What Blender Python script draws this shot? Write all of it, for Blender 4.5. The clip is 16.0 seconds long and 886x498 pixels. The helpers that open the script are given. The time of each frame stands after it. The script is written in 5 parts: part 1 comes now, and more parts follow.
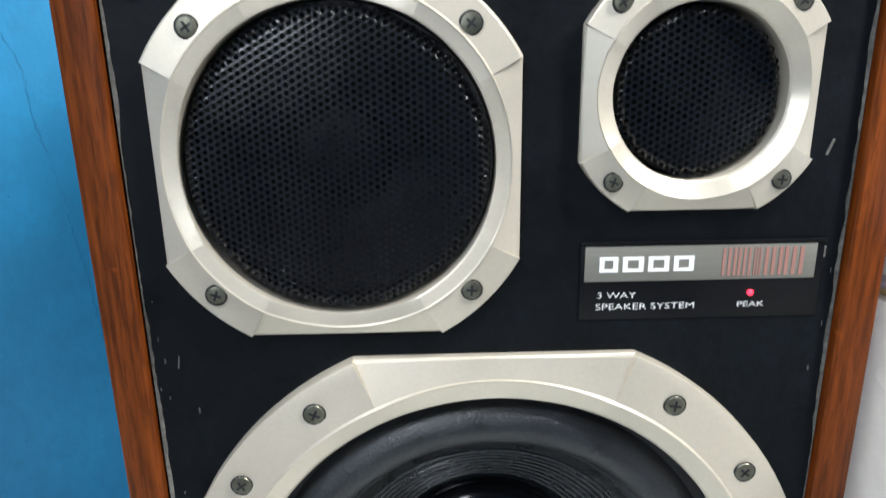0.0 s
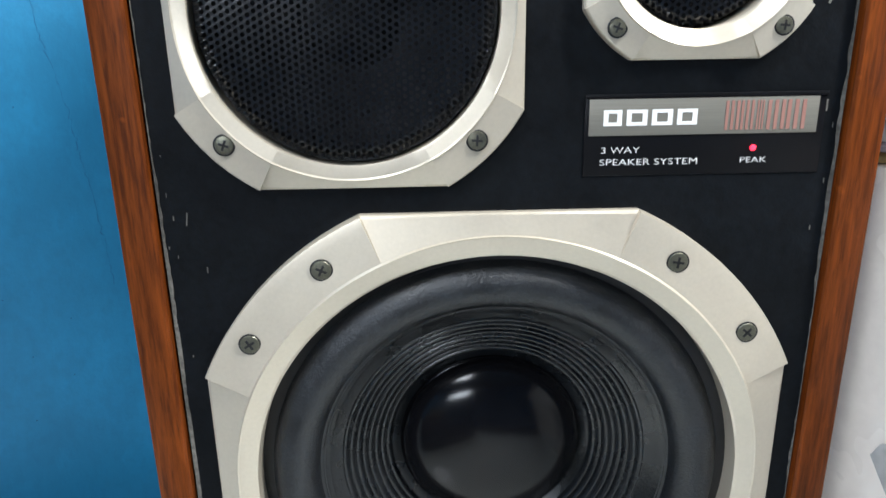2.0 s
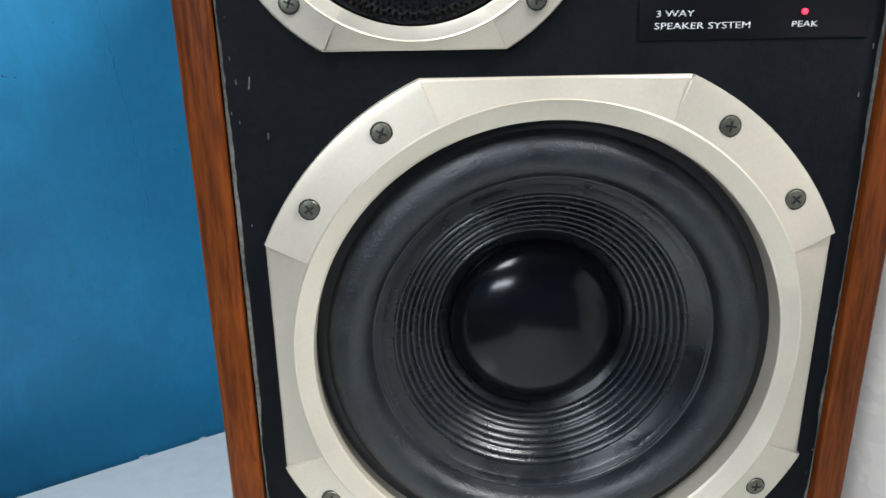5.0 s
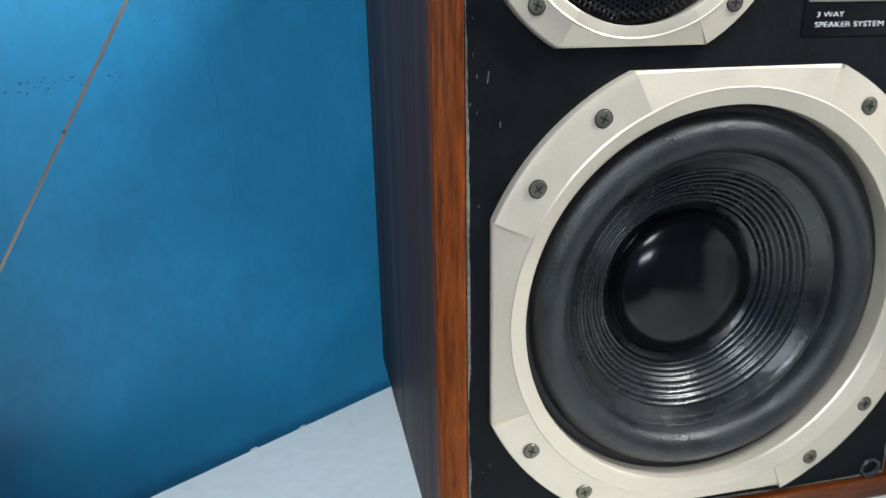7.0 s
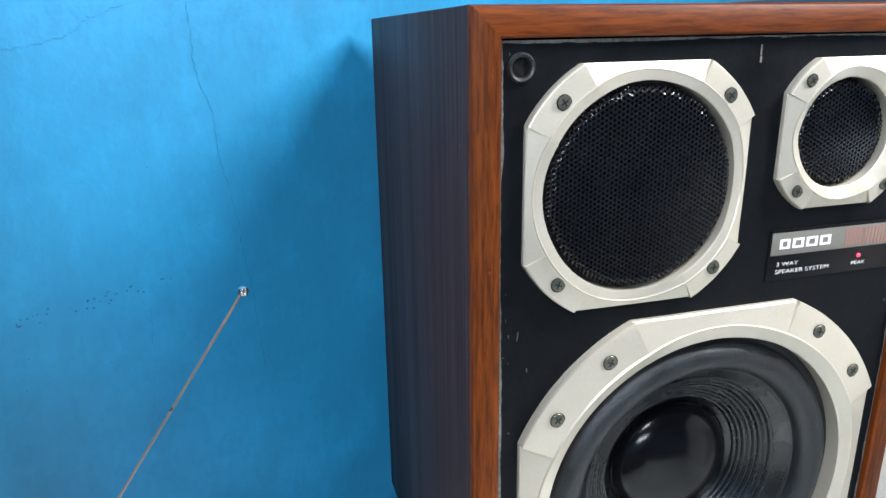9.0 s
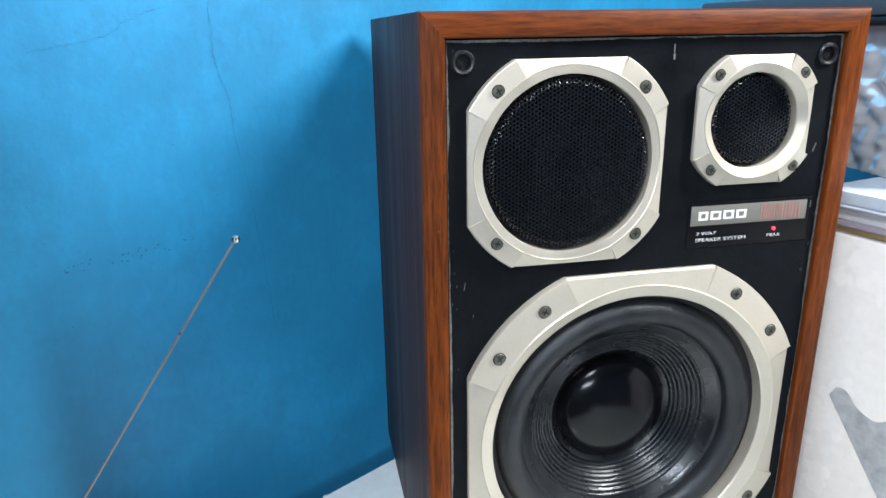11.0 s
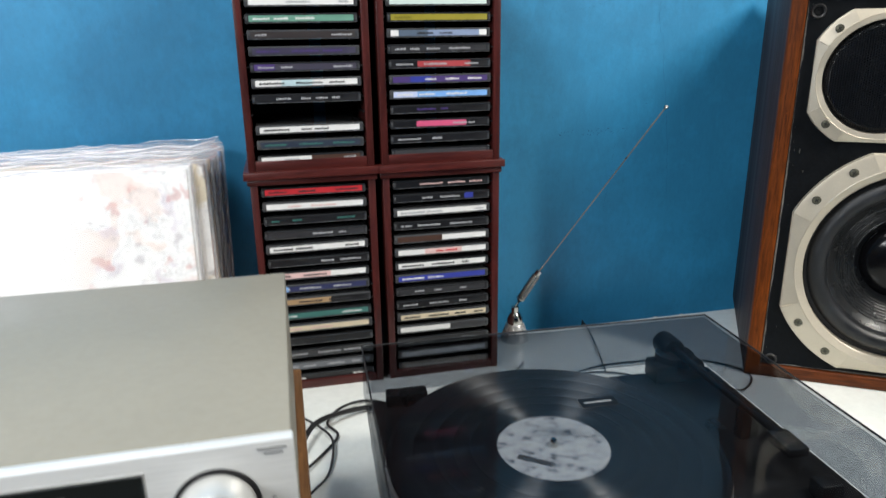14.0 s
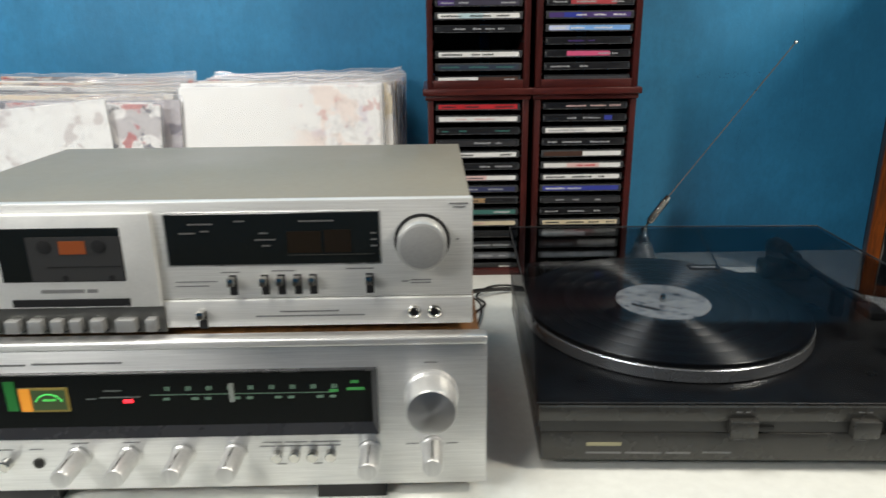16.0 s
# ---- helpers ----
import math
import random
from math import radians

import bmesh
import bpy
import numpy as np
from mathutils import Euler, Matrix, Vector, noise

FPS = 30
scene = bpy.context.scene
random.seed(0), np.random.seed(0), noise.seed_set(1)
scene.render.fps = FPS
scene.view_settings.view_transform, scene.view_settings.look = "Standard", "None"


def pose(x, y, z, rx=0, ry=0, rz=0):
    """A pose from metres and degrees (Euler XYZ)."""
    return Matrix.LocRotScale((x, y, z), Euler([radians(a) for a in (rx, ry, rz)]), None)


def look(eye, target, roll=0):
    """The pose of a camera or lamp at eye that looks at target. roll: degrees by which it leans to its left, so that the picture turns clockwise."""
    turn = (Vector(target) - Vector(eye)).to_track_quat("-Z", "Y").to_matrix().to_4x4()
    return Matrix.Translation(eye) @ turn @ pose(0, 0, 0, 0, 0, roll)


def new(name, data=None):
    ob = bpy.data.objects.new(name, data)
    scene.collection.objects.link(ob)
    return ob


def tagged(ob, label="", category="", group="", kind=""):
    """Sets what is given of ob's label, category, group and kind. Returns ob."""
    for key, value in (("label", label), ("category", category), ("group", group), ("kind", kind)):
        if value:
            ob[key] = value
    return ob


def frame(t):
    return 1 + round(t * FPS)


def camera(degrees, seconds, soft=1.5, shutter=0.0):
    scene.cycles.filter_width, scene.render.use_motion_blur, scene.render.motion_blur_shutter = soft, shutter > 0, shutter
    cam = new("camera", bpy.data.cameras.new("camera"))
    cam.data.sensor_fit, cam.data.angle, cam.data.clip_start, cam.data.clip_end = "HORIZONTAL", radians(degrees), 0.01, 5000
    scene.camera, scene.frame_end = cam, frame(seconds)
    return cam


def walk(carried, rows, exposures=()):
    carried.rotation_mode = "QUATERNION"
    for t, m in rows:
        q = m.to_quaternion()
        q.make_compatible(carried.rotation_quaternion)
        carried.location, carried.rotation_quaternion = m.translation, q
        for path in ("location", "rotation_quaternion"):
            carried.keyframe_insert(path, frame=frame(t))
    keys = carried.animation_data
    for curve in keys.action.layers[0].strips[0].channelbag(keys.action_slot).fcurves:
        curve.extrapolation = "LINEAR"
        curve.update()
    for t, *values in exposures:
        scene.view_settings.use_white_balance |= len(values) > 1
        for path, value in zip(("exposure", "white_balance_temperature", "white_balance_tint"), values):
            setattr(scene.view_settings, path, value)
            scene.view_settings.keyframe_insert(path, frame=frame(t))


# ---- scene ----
cam = camera(65.2, 16.0, soft=1.5, shutter=0.5)
METRES, EYE, TILT, LEAN, TURN = 1.4, 1.182, 0.0, 0.0, -33.2
ROWS = [
    (0.0, 0.0, 0.0, 0.0, -0.23, -16.32, 0.8),
    (0.5, -0.0002, -0.004, -0.0132, -0.27, -16.59, 0.84),
    (1.0, -0.0002, -0.0075, -0.0234, -0.27, -16.67, 0.87),
    (1.5, -0.0017, -0.0102, -0.0339, -0.26, -16.82, 0.89),
    (2.0, -0.0024, -0.0141, -0.0402, -0.27, -17.0, 0.9),
    (2.5, -0.0025, -0.0194, -0.0482, -0.28, -17.15, 0.88),
    (3.0, -0.0048, -0.0235, -0.0546, -0.21, -17.29, 0.86),
    (3.5, -0.0078, -0.0282, -0.0623, -0.2, -17.36, 0.9),
    (6.0, -0.0651, -0.0355, -0.0826, -0.69, -17.6, 0.83),
    (6.5, -0.1157, -0.044, -0.0752, -5.27, -17.97, 0.96),
    (7.0, -0.1463, -0.0492, -0.0755, -10.58, -18.05, 1.05),
    (7.5, -0.1587, -0.0576, -0.0483, -12.7, -18.03, 1.08),
    (8.0, -0.1692, -0.0603, -0.0112, -13.7, -17.71, 0.96),
    (8.5, -0.1792, -0.0611, 0.0195, -14.09, -17.35, 0.94),
    (9.0, -0.1822, -0.062, 0.0323, -14.39, -17.2, 0.94),
    (11.5, -0.1459, -0.1757, 0.0357, -6.8, -17.68, 0.81),
    (12.0, -0.1526, -0.2378, 0.0397, -1.79, -17.55, 0.76),
    (12.5, -0.19, -0.3317, 0.0446, 2.51, -17.07, 0.7),
    (13.0, -0.2165, -0.4168, 0.0386, 10.2, -16.97, 0.88),
    (13.5, -0.2047, -0.456, 0.0312, 16.16, -17.31, 0.85),
    (14.0, -0.1655, -0.4625, 0.0067, 20.17, -17.32, 0.78),
    (14.5, -0.1139, -0.4842, -0.0112, 25.17, -17.35, 0.69),
    (15.0, -0.0853, -0.5188, -0.0341, 28.85, -17.57, 0.56),
    (15.5, -0.0871, -0.5524, -0.0396, 31.63, -17.76, 0.59),
    (16.0, -0.1094, -0.5954, -0.0398, 32.27, -17.86, 0.63),
]
EXPOSURES = [(0.0, -0.56, 6000, 10), (3.5, -0.57, 6000, 10), (7.0, -0.46, 6050, 10), (8.0, -0.24, 5950, 10), (9.0, -0.24, 5900, 10), (11.5, -0.38, 5900, 10), (12.5, -0.5, 6100, 10), (13.5, -0.73, 6450, 10), (14.2, -0.99, 6650, 10), (15.0, -0.92, 6850, 10), (15.4, -1.04, 6950, 10), (16.0, -1.37, 7150, 10)]
walk(cam, [(t, pose(0, 0, EYE, TILT, LEAN, TURN) @ pose(METRES * x, METRES * y, METRES * z, 90 + pitch, roll, yaw)) for t, x, y, z, yaw, pitch, roll in ROWS], EXPOSURES)

# ---- light: a lamp over the loudspeaker, a tube behind the camera, a ceiling lamp ----
world = bpy.data.worlds.new("world")
scene.world = world
world.use_nodes = True
world.node_tree.nodes["Background"].inputs[0].default_value = (0.8, 0.9, 1.0, 1)
world.node_tree.nodes["Background"].inputs[1].default_value = 0.05


def area_lamp(name, eye, target, sx, sy, watts, colour):
    data = bpy.data.lights.new(name, "AREA")
    data.shape, data.size, data.size_y, data.energy, data.color = "RECTANGLE", sx, sy, watts, colour
    ob = new(name, data)
    ob.matrix_world = look(eye, target)
    return ob


area_lamp("hanging_tube", (0.60, -0.48, 2.06), (0.31, -0.075, 1.46), 0.09, 0.62, 47, (1.0, 0.97, 0.9))
area_lamp("tube_lamp", (-1.62, -1.0, 1.62), (-0.85, 0.35, 0.9), 0.7, 0.18, 28, (0.93, 0.97, 1.0))
area_lamp("ceiling_lamp", (-1.22, -0.3, 2.62), (-0.9, 0.0, 0), 0.6, 0.6, 58, (0.97, 0.99, 1.0))


# ---- materials ----
def nodes_of(name):
    m = bpy.data.materials.new(name)
    m.use_nodes = True
    nt = m.node_tree
    return m, nt, nt.nodes["Principled BSDF"]


def link(nt, a, b):
    nt.links.new(a, b)


def coords(nt, scale=(1, 1, 1), kind="Object", rot=(0, 0, 0)):
    tc = nt.nodes.new("ShaderNodeTexCoord")
    mp = nt.nodes.new("ShaderNodeMapping")
    mp.inputs["Scale"].default_value = scale
    mp.inputs["Rotation"].default_value = rot
    link(nt, tc.outputs[kind], mp.inputs["Vector"])
    return mp.outputs["Vector"]


def noise_fac(nt, vec, scale, detail=4, rough=0.6):
    n = nt.nodes.new("ShaderNodeTexNoise")
    n.inputs["Scale"].default_value, n.inputs["Detail"].default_value, n.inputs["Roughness"].default_value = scale, detail, rough
    link(nt, vec, n.inputs["Vector"])
    return n.outputs["Fac"]


def ramp(nt, fac, stops):
    r = nt.nodes.new("ShaderNodeValToRGB")
    while len(r.color_ramp.elements) < len(stops):
        r.color_ramp.elements.new(0.5)
    for e, (p, c) in zip(r.color_ramp.elements, stops):
        e.position, e.color = p, (*c, 1) if len(c) == 3 else c
    link(nt, fac, r.inputs["Fac"])
    return r.outputs["Color"]


def mixc(nt, fac, a, b, mode="MIX"):
    m = nt.nodes.new("ShaderNodeMix")
    m.data_type, m.blend_type = "RGBA", mode
    for sock, v in ((m.inputs["Factor"], fac), (m.inputs[6], a), (m.inputs[7], b)):
        if isinstance(v, (int, float)):
            sock.default_value = v
        elif isinstance(v, tuple):
            sock.default_value = (*v, 1) if len(v) == 3 else v
        else:
            link(nt, v, sock)
    return m.outputs[2]


def bump(nt, b, height, strength=0.2, dist=0.001):
    n = nt.nodes.new("ShaderNodeBump")
    n.inputs["Strength"].default_value, n.inputs["Distance"].default_value = strength, dist
    link(nt, height, n.inputs["Height"])
    link(nt, n.outputs["Normal"], b.inputs["Normal"])


def scaled(c, f):
    return tuple(min(1.0, v * f) for v in c)


def worn(name, colour, rough=0.5, metal=0.0, scale=60.0, vary=0.12, bumpy=0.1, stretch=(1, 1, 1), coat=0.0, rough_vary=0.12, dist=0.0004):
    """Colour with a fine grain and larger blotches, uneven gloss and slight relief."""
    m, nt, b = nodes_of(name)
    v = coords(nt, stretch)
    fine, wide = noise_fac(nt, v, scale * 6, 3), noise_fac(nt, v, scale * 0.35, 4)
    c1 = ramp(nt, fine, [(0.3, scaled(colour, 1 - vary * 0.6)), (0.7, scaled(colour, 1 + vary * 0.6))])
    c2 = ramp(nt, wide, [(0.3, scaled((1, 1, 1), 1 - vary)), (0.7, (1, 1, 1))])
    link(nt, mixc(nt, 1.0, c1, c2, "MULTIPLY"), b.inputs["Base Color"])
    r = ramp(nt, wide, [(0.3, (rough - rough_vary,) * 3), (0.7, (rough + rough_vary,) * 3)])
    link(nt, r, b.inputs["Roughness"])
    b.inputs["Metallic"].default_value = metal
    b.inputs["Coat Weight"].default_value = coat
    if bumpy:
        bump(nt, b, fine, bumpy, dist)
    return m


def wood(name, dark, light, stretch, rough=0.35, scale=9.0, coat=0.15, gloss=0.25):
    m, nt, b = nodes_of(name)
    v = coords(nt, stretch)
    warp = noise_fac(nt, v, scale, 5, 0.65)
    grain = noise_fac(nt, coords(nt, tuple(s * 4 for s in stretch)), scale * 3.5, 4, 0.7)
    c = mixc(nt, 0.55, ramp(nt, warp, [(0.3, dark), (0.7, light)]), ramp(nt, grain, [(0.35, scaled(dark, 0.6)), (0.65, scaled(light, 1.15))]))
    spots = noise_fac(nt, coords(nt), 90, 2)
    c = mixc(nt, ramp(nt, spots, [(0.72, (0, 0, 0)), (0.8, (0.35, 0.35, 0.35))]), c, scaled(light, 1.6))
    pores = noise_fac(nt, coords(nt, tuple(max(s, 0.12) for s in stretch)), 420, 2)
    c = mixc(nt, ramp(nt, pores, [(0.56, (0, 0, 0)), (0.68, (0.4, 0.4, 0.4))]), c, scaled(dark, 0.5))
    link(nt, c, b.inputs["Base Color"])
    link(nt, ramp(nt, warp, [(0.3, (rough + 0.12,) * 3), (0.7, (rough - 0.08,) * 3)]), b.inputs["Roughness"])
    b.inputs["Coat Weight"].default_value, b.inputs["Coat Roughness"].default_value = coat, 0.3
    b.inputs["Specular IOR Level"].default_value = gloss
    bump(nt, b, grain, 0.12, 0.0005)
    return m


def plain(name, colour, rough=0.5, metal=0.0, emit=0.0, coat=0.0):
    m, nt, b = nodes_of(name)
    b.inputs["Base Color"].default_value = (*colour, 1)
    b.inputs["Roughness"].default_value, b.inputs["Metallic"].default_value = rough, metal
    b.inputs["Coat Weight"].default_value = coat
    if emit:
        b.inputs["Emission Color"].default_value, b.inputs["Emission Strength"].default_value = (*colour, 1), emit
    return m


def wall_paint(name, colour):
    m, nt, b = nodes_of(name)
    v = coords(nt)
    wide, mid, fine = noise_fac(nt, v, 2.2, 5), noise_fac(nt, v, 14, 5), noise_fac(nt, v, 260, 3)
    c = ramp(nt, wide, [(0.3, scaled(colour, 0.84)), (0.7, scaled(colour, 1.08))])
    c = mixc(nt, ramp(nt, noise_fac(nt, coords(nt, (1.6, 1, 0.5)), 38, 4, 0.7), [(0.54, (0, 0, 0)), (0.72, (0.3, 0.3, 0.3))]), c, scaled(colour, 1.3))
    c = mixc(nt, ramp(nt, mid, [(0.5, (0, 0, 0)), (0.72, (0.4, 0.4, 0.4))]), c, scaled(colour, 0.76))
    # patches where the roller laid the paint thicker, and upright drips
    c = mixc(nt, ramp(nt, noise_fac(nt, v, 6.5, 6, 0.7), [(0.48, (0, 0, 0)), (0.64, (0.5, 0.5, 0.5))]), c, scaled(colour, 1.34))
    c = mixc(nt, ramp(nt, noise_fac(nt, coords(nt, (1, 1, 0.12)), 26, 5, 0.65), [(0.52, (0, 0, 0)), (0.7, (0.3, 0.3, 0.3))]), c, scaled(colour, 0.72))
    # fine brush grain
    c = mixc(nt, ramp(nt, noise_fac(nt, coords(nt, (1, 1, 0.5)), 150, 4, 0.7), [(0.46, (0, 0, 0)), (0.62, (0.22, 0.22, 0.22))]), c, scaled(colour, 0.7))
    # dark specks where the paint has chipped
    sp = ramp(nt, noise_fac(nt, v, 120, 2), [(0.76, (0, 0, 0)), (0.79, (1, 1, 1))])
    sg = ramp(nt, noise_fac(nt, v, 4.3, 2), [(0.56, (0, 0, 0)), (0.66, (0.8, 0.8, 0.8))])
    c = mixc(nt, mixc(nt, 1.0, sp, sg, "MULTIPLY"), c, (0.02, 0.05, 0.09))
    link(nt, c, b.inputs["Base Color"])
    b.inputs["Roughness"].default_value = 0.5
    h = mixc(nt, 0.9, fine, noise_fac(nt, v, 11, 3, 0.5))
    bump(nt, b, h, 0.35, 0.006)
    return m


def brushed(name, colour, rough=0.3, stretch=(1, 60, 60), metal=0.9):
    m, nt, b = nodes_of(name)
    v = coords(nt, stretch)
    n1, n2 = noise_fac(nt, v, 22, 4, 0.7), noise_fac(nt, coords(nt), 9, 4)
    link(nt, ramp(nt, n1, [(0.3, scaled(colour, 0.85)), (0.7, scaled(colour, 1.06))]), b.inputs["Base Color"])
    link(nt, ramp(nt, n2, [(0.3, (rough - 0.06,) * 3), (0.7, (rough + 0.08,) * 3)]), b.inputs["Roughness"])
    b.inputs["Metallic"].default_value = metal
    bump(nt, b, n1, 0.05, 0.0002)
    return m


M_WALL = wall_paint("blue_wall_paint", (0.024, 0.224, 0.43))
M_WALL_PLAIN = worn("blue_wall_paint_plain", (0.06, 0.24, 0.42), 0.6, scale=6, vary=0.1)
M_CEIL = worn("white_ceiling_paint", (0.6, 0.6, 0.58), 0.8, scale=10, vary=0.05)
M_FLOOR = worn("beige_floor_tile", (0.13, 0.115, 0.1), 0.4, scale=8, vary=0.15)
M_TABLE = worn("white_laminate", (0.82, 0.84, 0.8), 0.08, scale=14, vary=0.07, bumpy=0.01, rough_vary=0.03)
M_TABLE_EDGE = worn("chipped_white_edge", (0.55, 0.57, 0.56), 0.5, scale=60, vary=0.35)
M_WOOD_V = wood("red_brown_wood_upright", (0.055, 0.0115, 0.0016), (0.185, 0.043, 0.0052), (1, 1, 0.07), rough=0.45, scale=30, coat=0.0, gloss=0.14)
M_WOOD_H = wood("red_brown_wood_level", (0.045, 0.0088, 0.0014), (0.16, 0.036, 0.004), (0.07, 1, 1), rough=0.4, scale=30, coat=0.02, gloss=0.18)
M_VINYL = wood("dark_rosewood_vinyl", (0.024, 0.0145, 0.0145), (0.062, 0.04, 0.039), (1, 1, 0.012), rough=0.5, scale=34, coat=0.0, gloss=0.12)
# The sides' vinyl again, its colour paler for the light caught on top.
M_VINYL_LIT_TOP = wood("dark_rosewood_vinyl_lit_top", (0.05, 0.028, 0.022), (0.1, 0.06, 0.05), (0.03, 1, 1), rough=0.26, scale=14, coat=0.3)
M_BAFFLE = worn("black_baffle_paint", (0.004, 0.0055, 0.0075), 0.6, scale=50, vary=0.6, bumpy=0.5, dist=0.0004)
M_BAFFLE.node_tree.nodes["Principled BSDF"].inputs["Specular IOR Level"].default_value = 0.12
M_SCUFF = worn("grey_scuff", (0.17, 0.16, 0.14), 0.7, scale=60, vary=0.8)
M_RING = worn("champagne_metallic_paint", (0.57, 0.51, 0.41), 0.39, metal=0.45, scale=90, vary=0.05, bumpy=0.04, rough_vary=0.05)
M_SCREW = worn("dull_zinc_screw", (0.17, 0.165, 0.125), 0.4, metal=0.85, scale=200, vary=0.3)
# Near-black for dark parts, and for shade painted into holes and slots.
M_DARK = plain("black_parts_and_recess_shade", (0.004, 0.004, 0.005), 0.6)
M_MESH = worn("black_enamelled_steel_mesh", (0.0068, 0.0074, 0.009), 0.22, metal=0.0, scale=120, vary=0.3, bumpy=0, rough_vary=0.05)
M_MESH.node_tree.nodes["Principled BSDF"].inputs["Specular IOR Level"].default_value = 0.28
M_RUBBER = worn("black_rubber_surround", (0.014, 0.016, 0.019), 0.4, scale=110, vary=0.6, bumpy=0.6, dist=0.0007)
M_CONE = worn("dark_paper_cone", (0.008, 0.0092, 0.0108), 0.28, scale=90, vary=0.3, bumpy=0.3, dist=0.0004)
M_CAP = worn("glossy_black_cap", (0.004, 0.004, 0.005), 0.17, scale=30, vary=0.3, bumpy=0.08, rough_vary=0.03, dist=0.0005)
M_CAP.node_tree.nodes["Principled BSDF"].inputs["Specular IOR Level"].default_value = 0.22
for m in (M_CONE, M_RUBBER):
    m.node_tree.nodes["Principled BSDF"].inputs["Specular IOR Level"].default_value = 0.48
M_BADGE_GREY = brushed("bronze_grey_badge", (0.2, 0.19, 0.16), 0.5, (1, 80, 80), 0.25)
M_BADGE_BLACK = plain("black_badge", (0.003, 0.003, 0.004), 0.4)
M_BADGE_BLACK.node_tree.nodes["Principled BSDF"].inputs["Specular IOR Level"].default_value = 0.2
M_WHITE_INK = plain("white_ink", (0.8, 0.8, 0.78), 0.5)
M_RED_INK = plain("dull_red_ink", (0.3, 0.15, 0.12), 0.5)
M_LED = plain("red_led", (1.0, 0.025, 0.055), 0.3, emit=5.0)
M_GREY_INK = plain("grey_ink", (0.2, 0.2, 0.2), 0.6)
M_DARK_INK = plain("dark_ink", (0.05, 0.05, 0.055), 0.6)
M_CABLE = plain("black_cable", (0.008, 0.008, 0.009), 0.4)
M_CHROME = worn("chrome", (0.65, 0.64, 0.6), 0.16, metal=1.0, scale=80, vary=0.15, bumpy=0)
M_ALU = brushed("brushed_aluminium", (0.84, 0.84, 0.82), 0.36, (1, 40, 40), 0.3)
M_ALU_GREY = brushed("brushed_grey_aluminium", (0.84, 0.84, 0.83), 0.36, (1, 40, 40), 0.75)
nt = M_ALU_GREY.node_tree
tg = nt.nodes.new("ShaderNodeTangent")
tg.direction_type, tg.axis = "RADIAL", "Z"
link(nt, tg.outputs[0], nt.nodes["Principled BSDF"].inputs["Tangent"])
nt.nodes["Principled BSDF"].inputs["Anisotropic"].default_value = 0.85
nt.nodes["Principled BSDF"].inputs["Anisotropic Rotation"].default_value = 0.25
M_ALU_KNOB = brushed("turned_aluminium", (0.76, 0.76, 0.75), 0.36, (30, 30, 1), 0.7)
M_ALU_SATIN = worn("satin_aluminium", (0.82, 0.82, 0.8), 0.42, metal=0.25, scale=120, vary=0.06, bumpy=0.05)
M_KEY = worn("silver_key_plastic", (0.5, 0.5, 0.49), 0.36, metal=0.5, scale=120, vary=0.08, bumpy=0.05)
M_DECK_TOP = worn("grey_beige_enamel", (0.285, 0.265, 0.215), 0.42, scale=30, vary=0.06, bumpy=0.12, rough_vary=0.05)
M_WALNUT = wood("walnut_case", (0.12, 0.05, 0.018), (0.3, 0.14, 0.05), (1, 0.08, 1), rough=0.42)
M_BLACK_PLASTIC = worn("black_plastic", (0.011, 0.011, 0.012), 0.36, scale=60, vary=0.2)
M_GREY_PLASTIC = worn("charcoal_grey_plastic", (0.06, 0.059, 0.055), 0.28, metal=0.3, scale=60, vary=0.12)
M_WINDOW = plain("smoked_window", (0.011, 0.013, 0.0125), 0.12)
M_RACK = wood("mahogany_stained_rack", (0.028, 0.006, 0.006), (0.08, 0.015, 0.013), (1, 1, 0.1), rough=0.36, coat=0.25)
M_RACK_H = wood("mahogany_stained_cap", (0.036, 0.0075, 0.007), (0.095, 0.018, 0.015), (0.1, 1, 1), rough=0.32, coat=0.3)
M_RACK_IN = worn("dark_rack_lining", (0.008, 0.007, 0.008), 0.6, scale=60, vary=0.3)
M_CASE = plain("dark_clear_plastic_case", (0.02, 0.021, 0.023), 0.12, coat=0.4)
M_CASE_GLINT_HINGE = worn("clear_plastic_glint_and_hinge", (0.13, 0.133, 0.14), 0.2, scale=260, vary=0.8, bumpy=0, coat=0.5)
M_CASE_CLEAR = plain("pale_clear_plastic_case", (0.06, 0.062, 0.066), 0.12, coat=0.4)


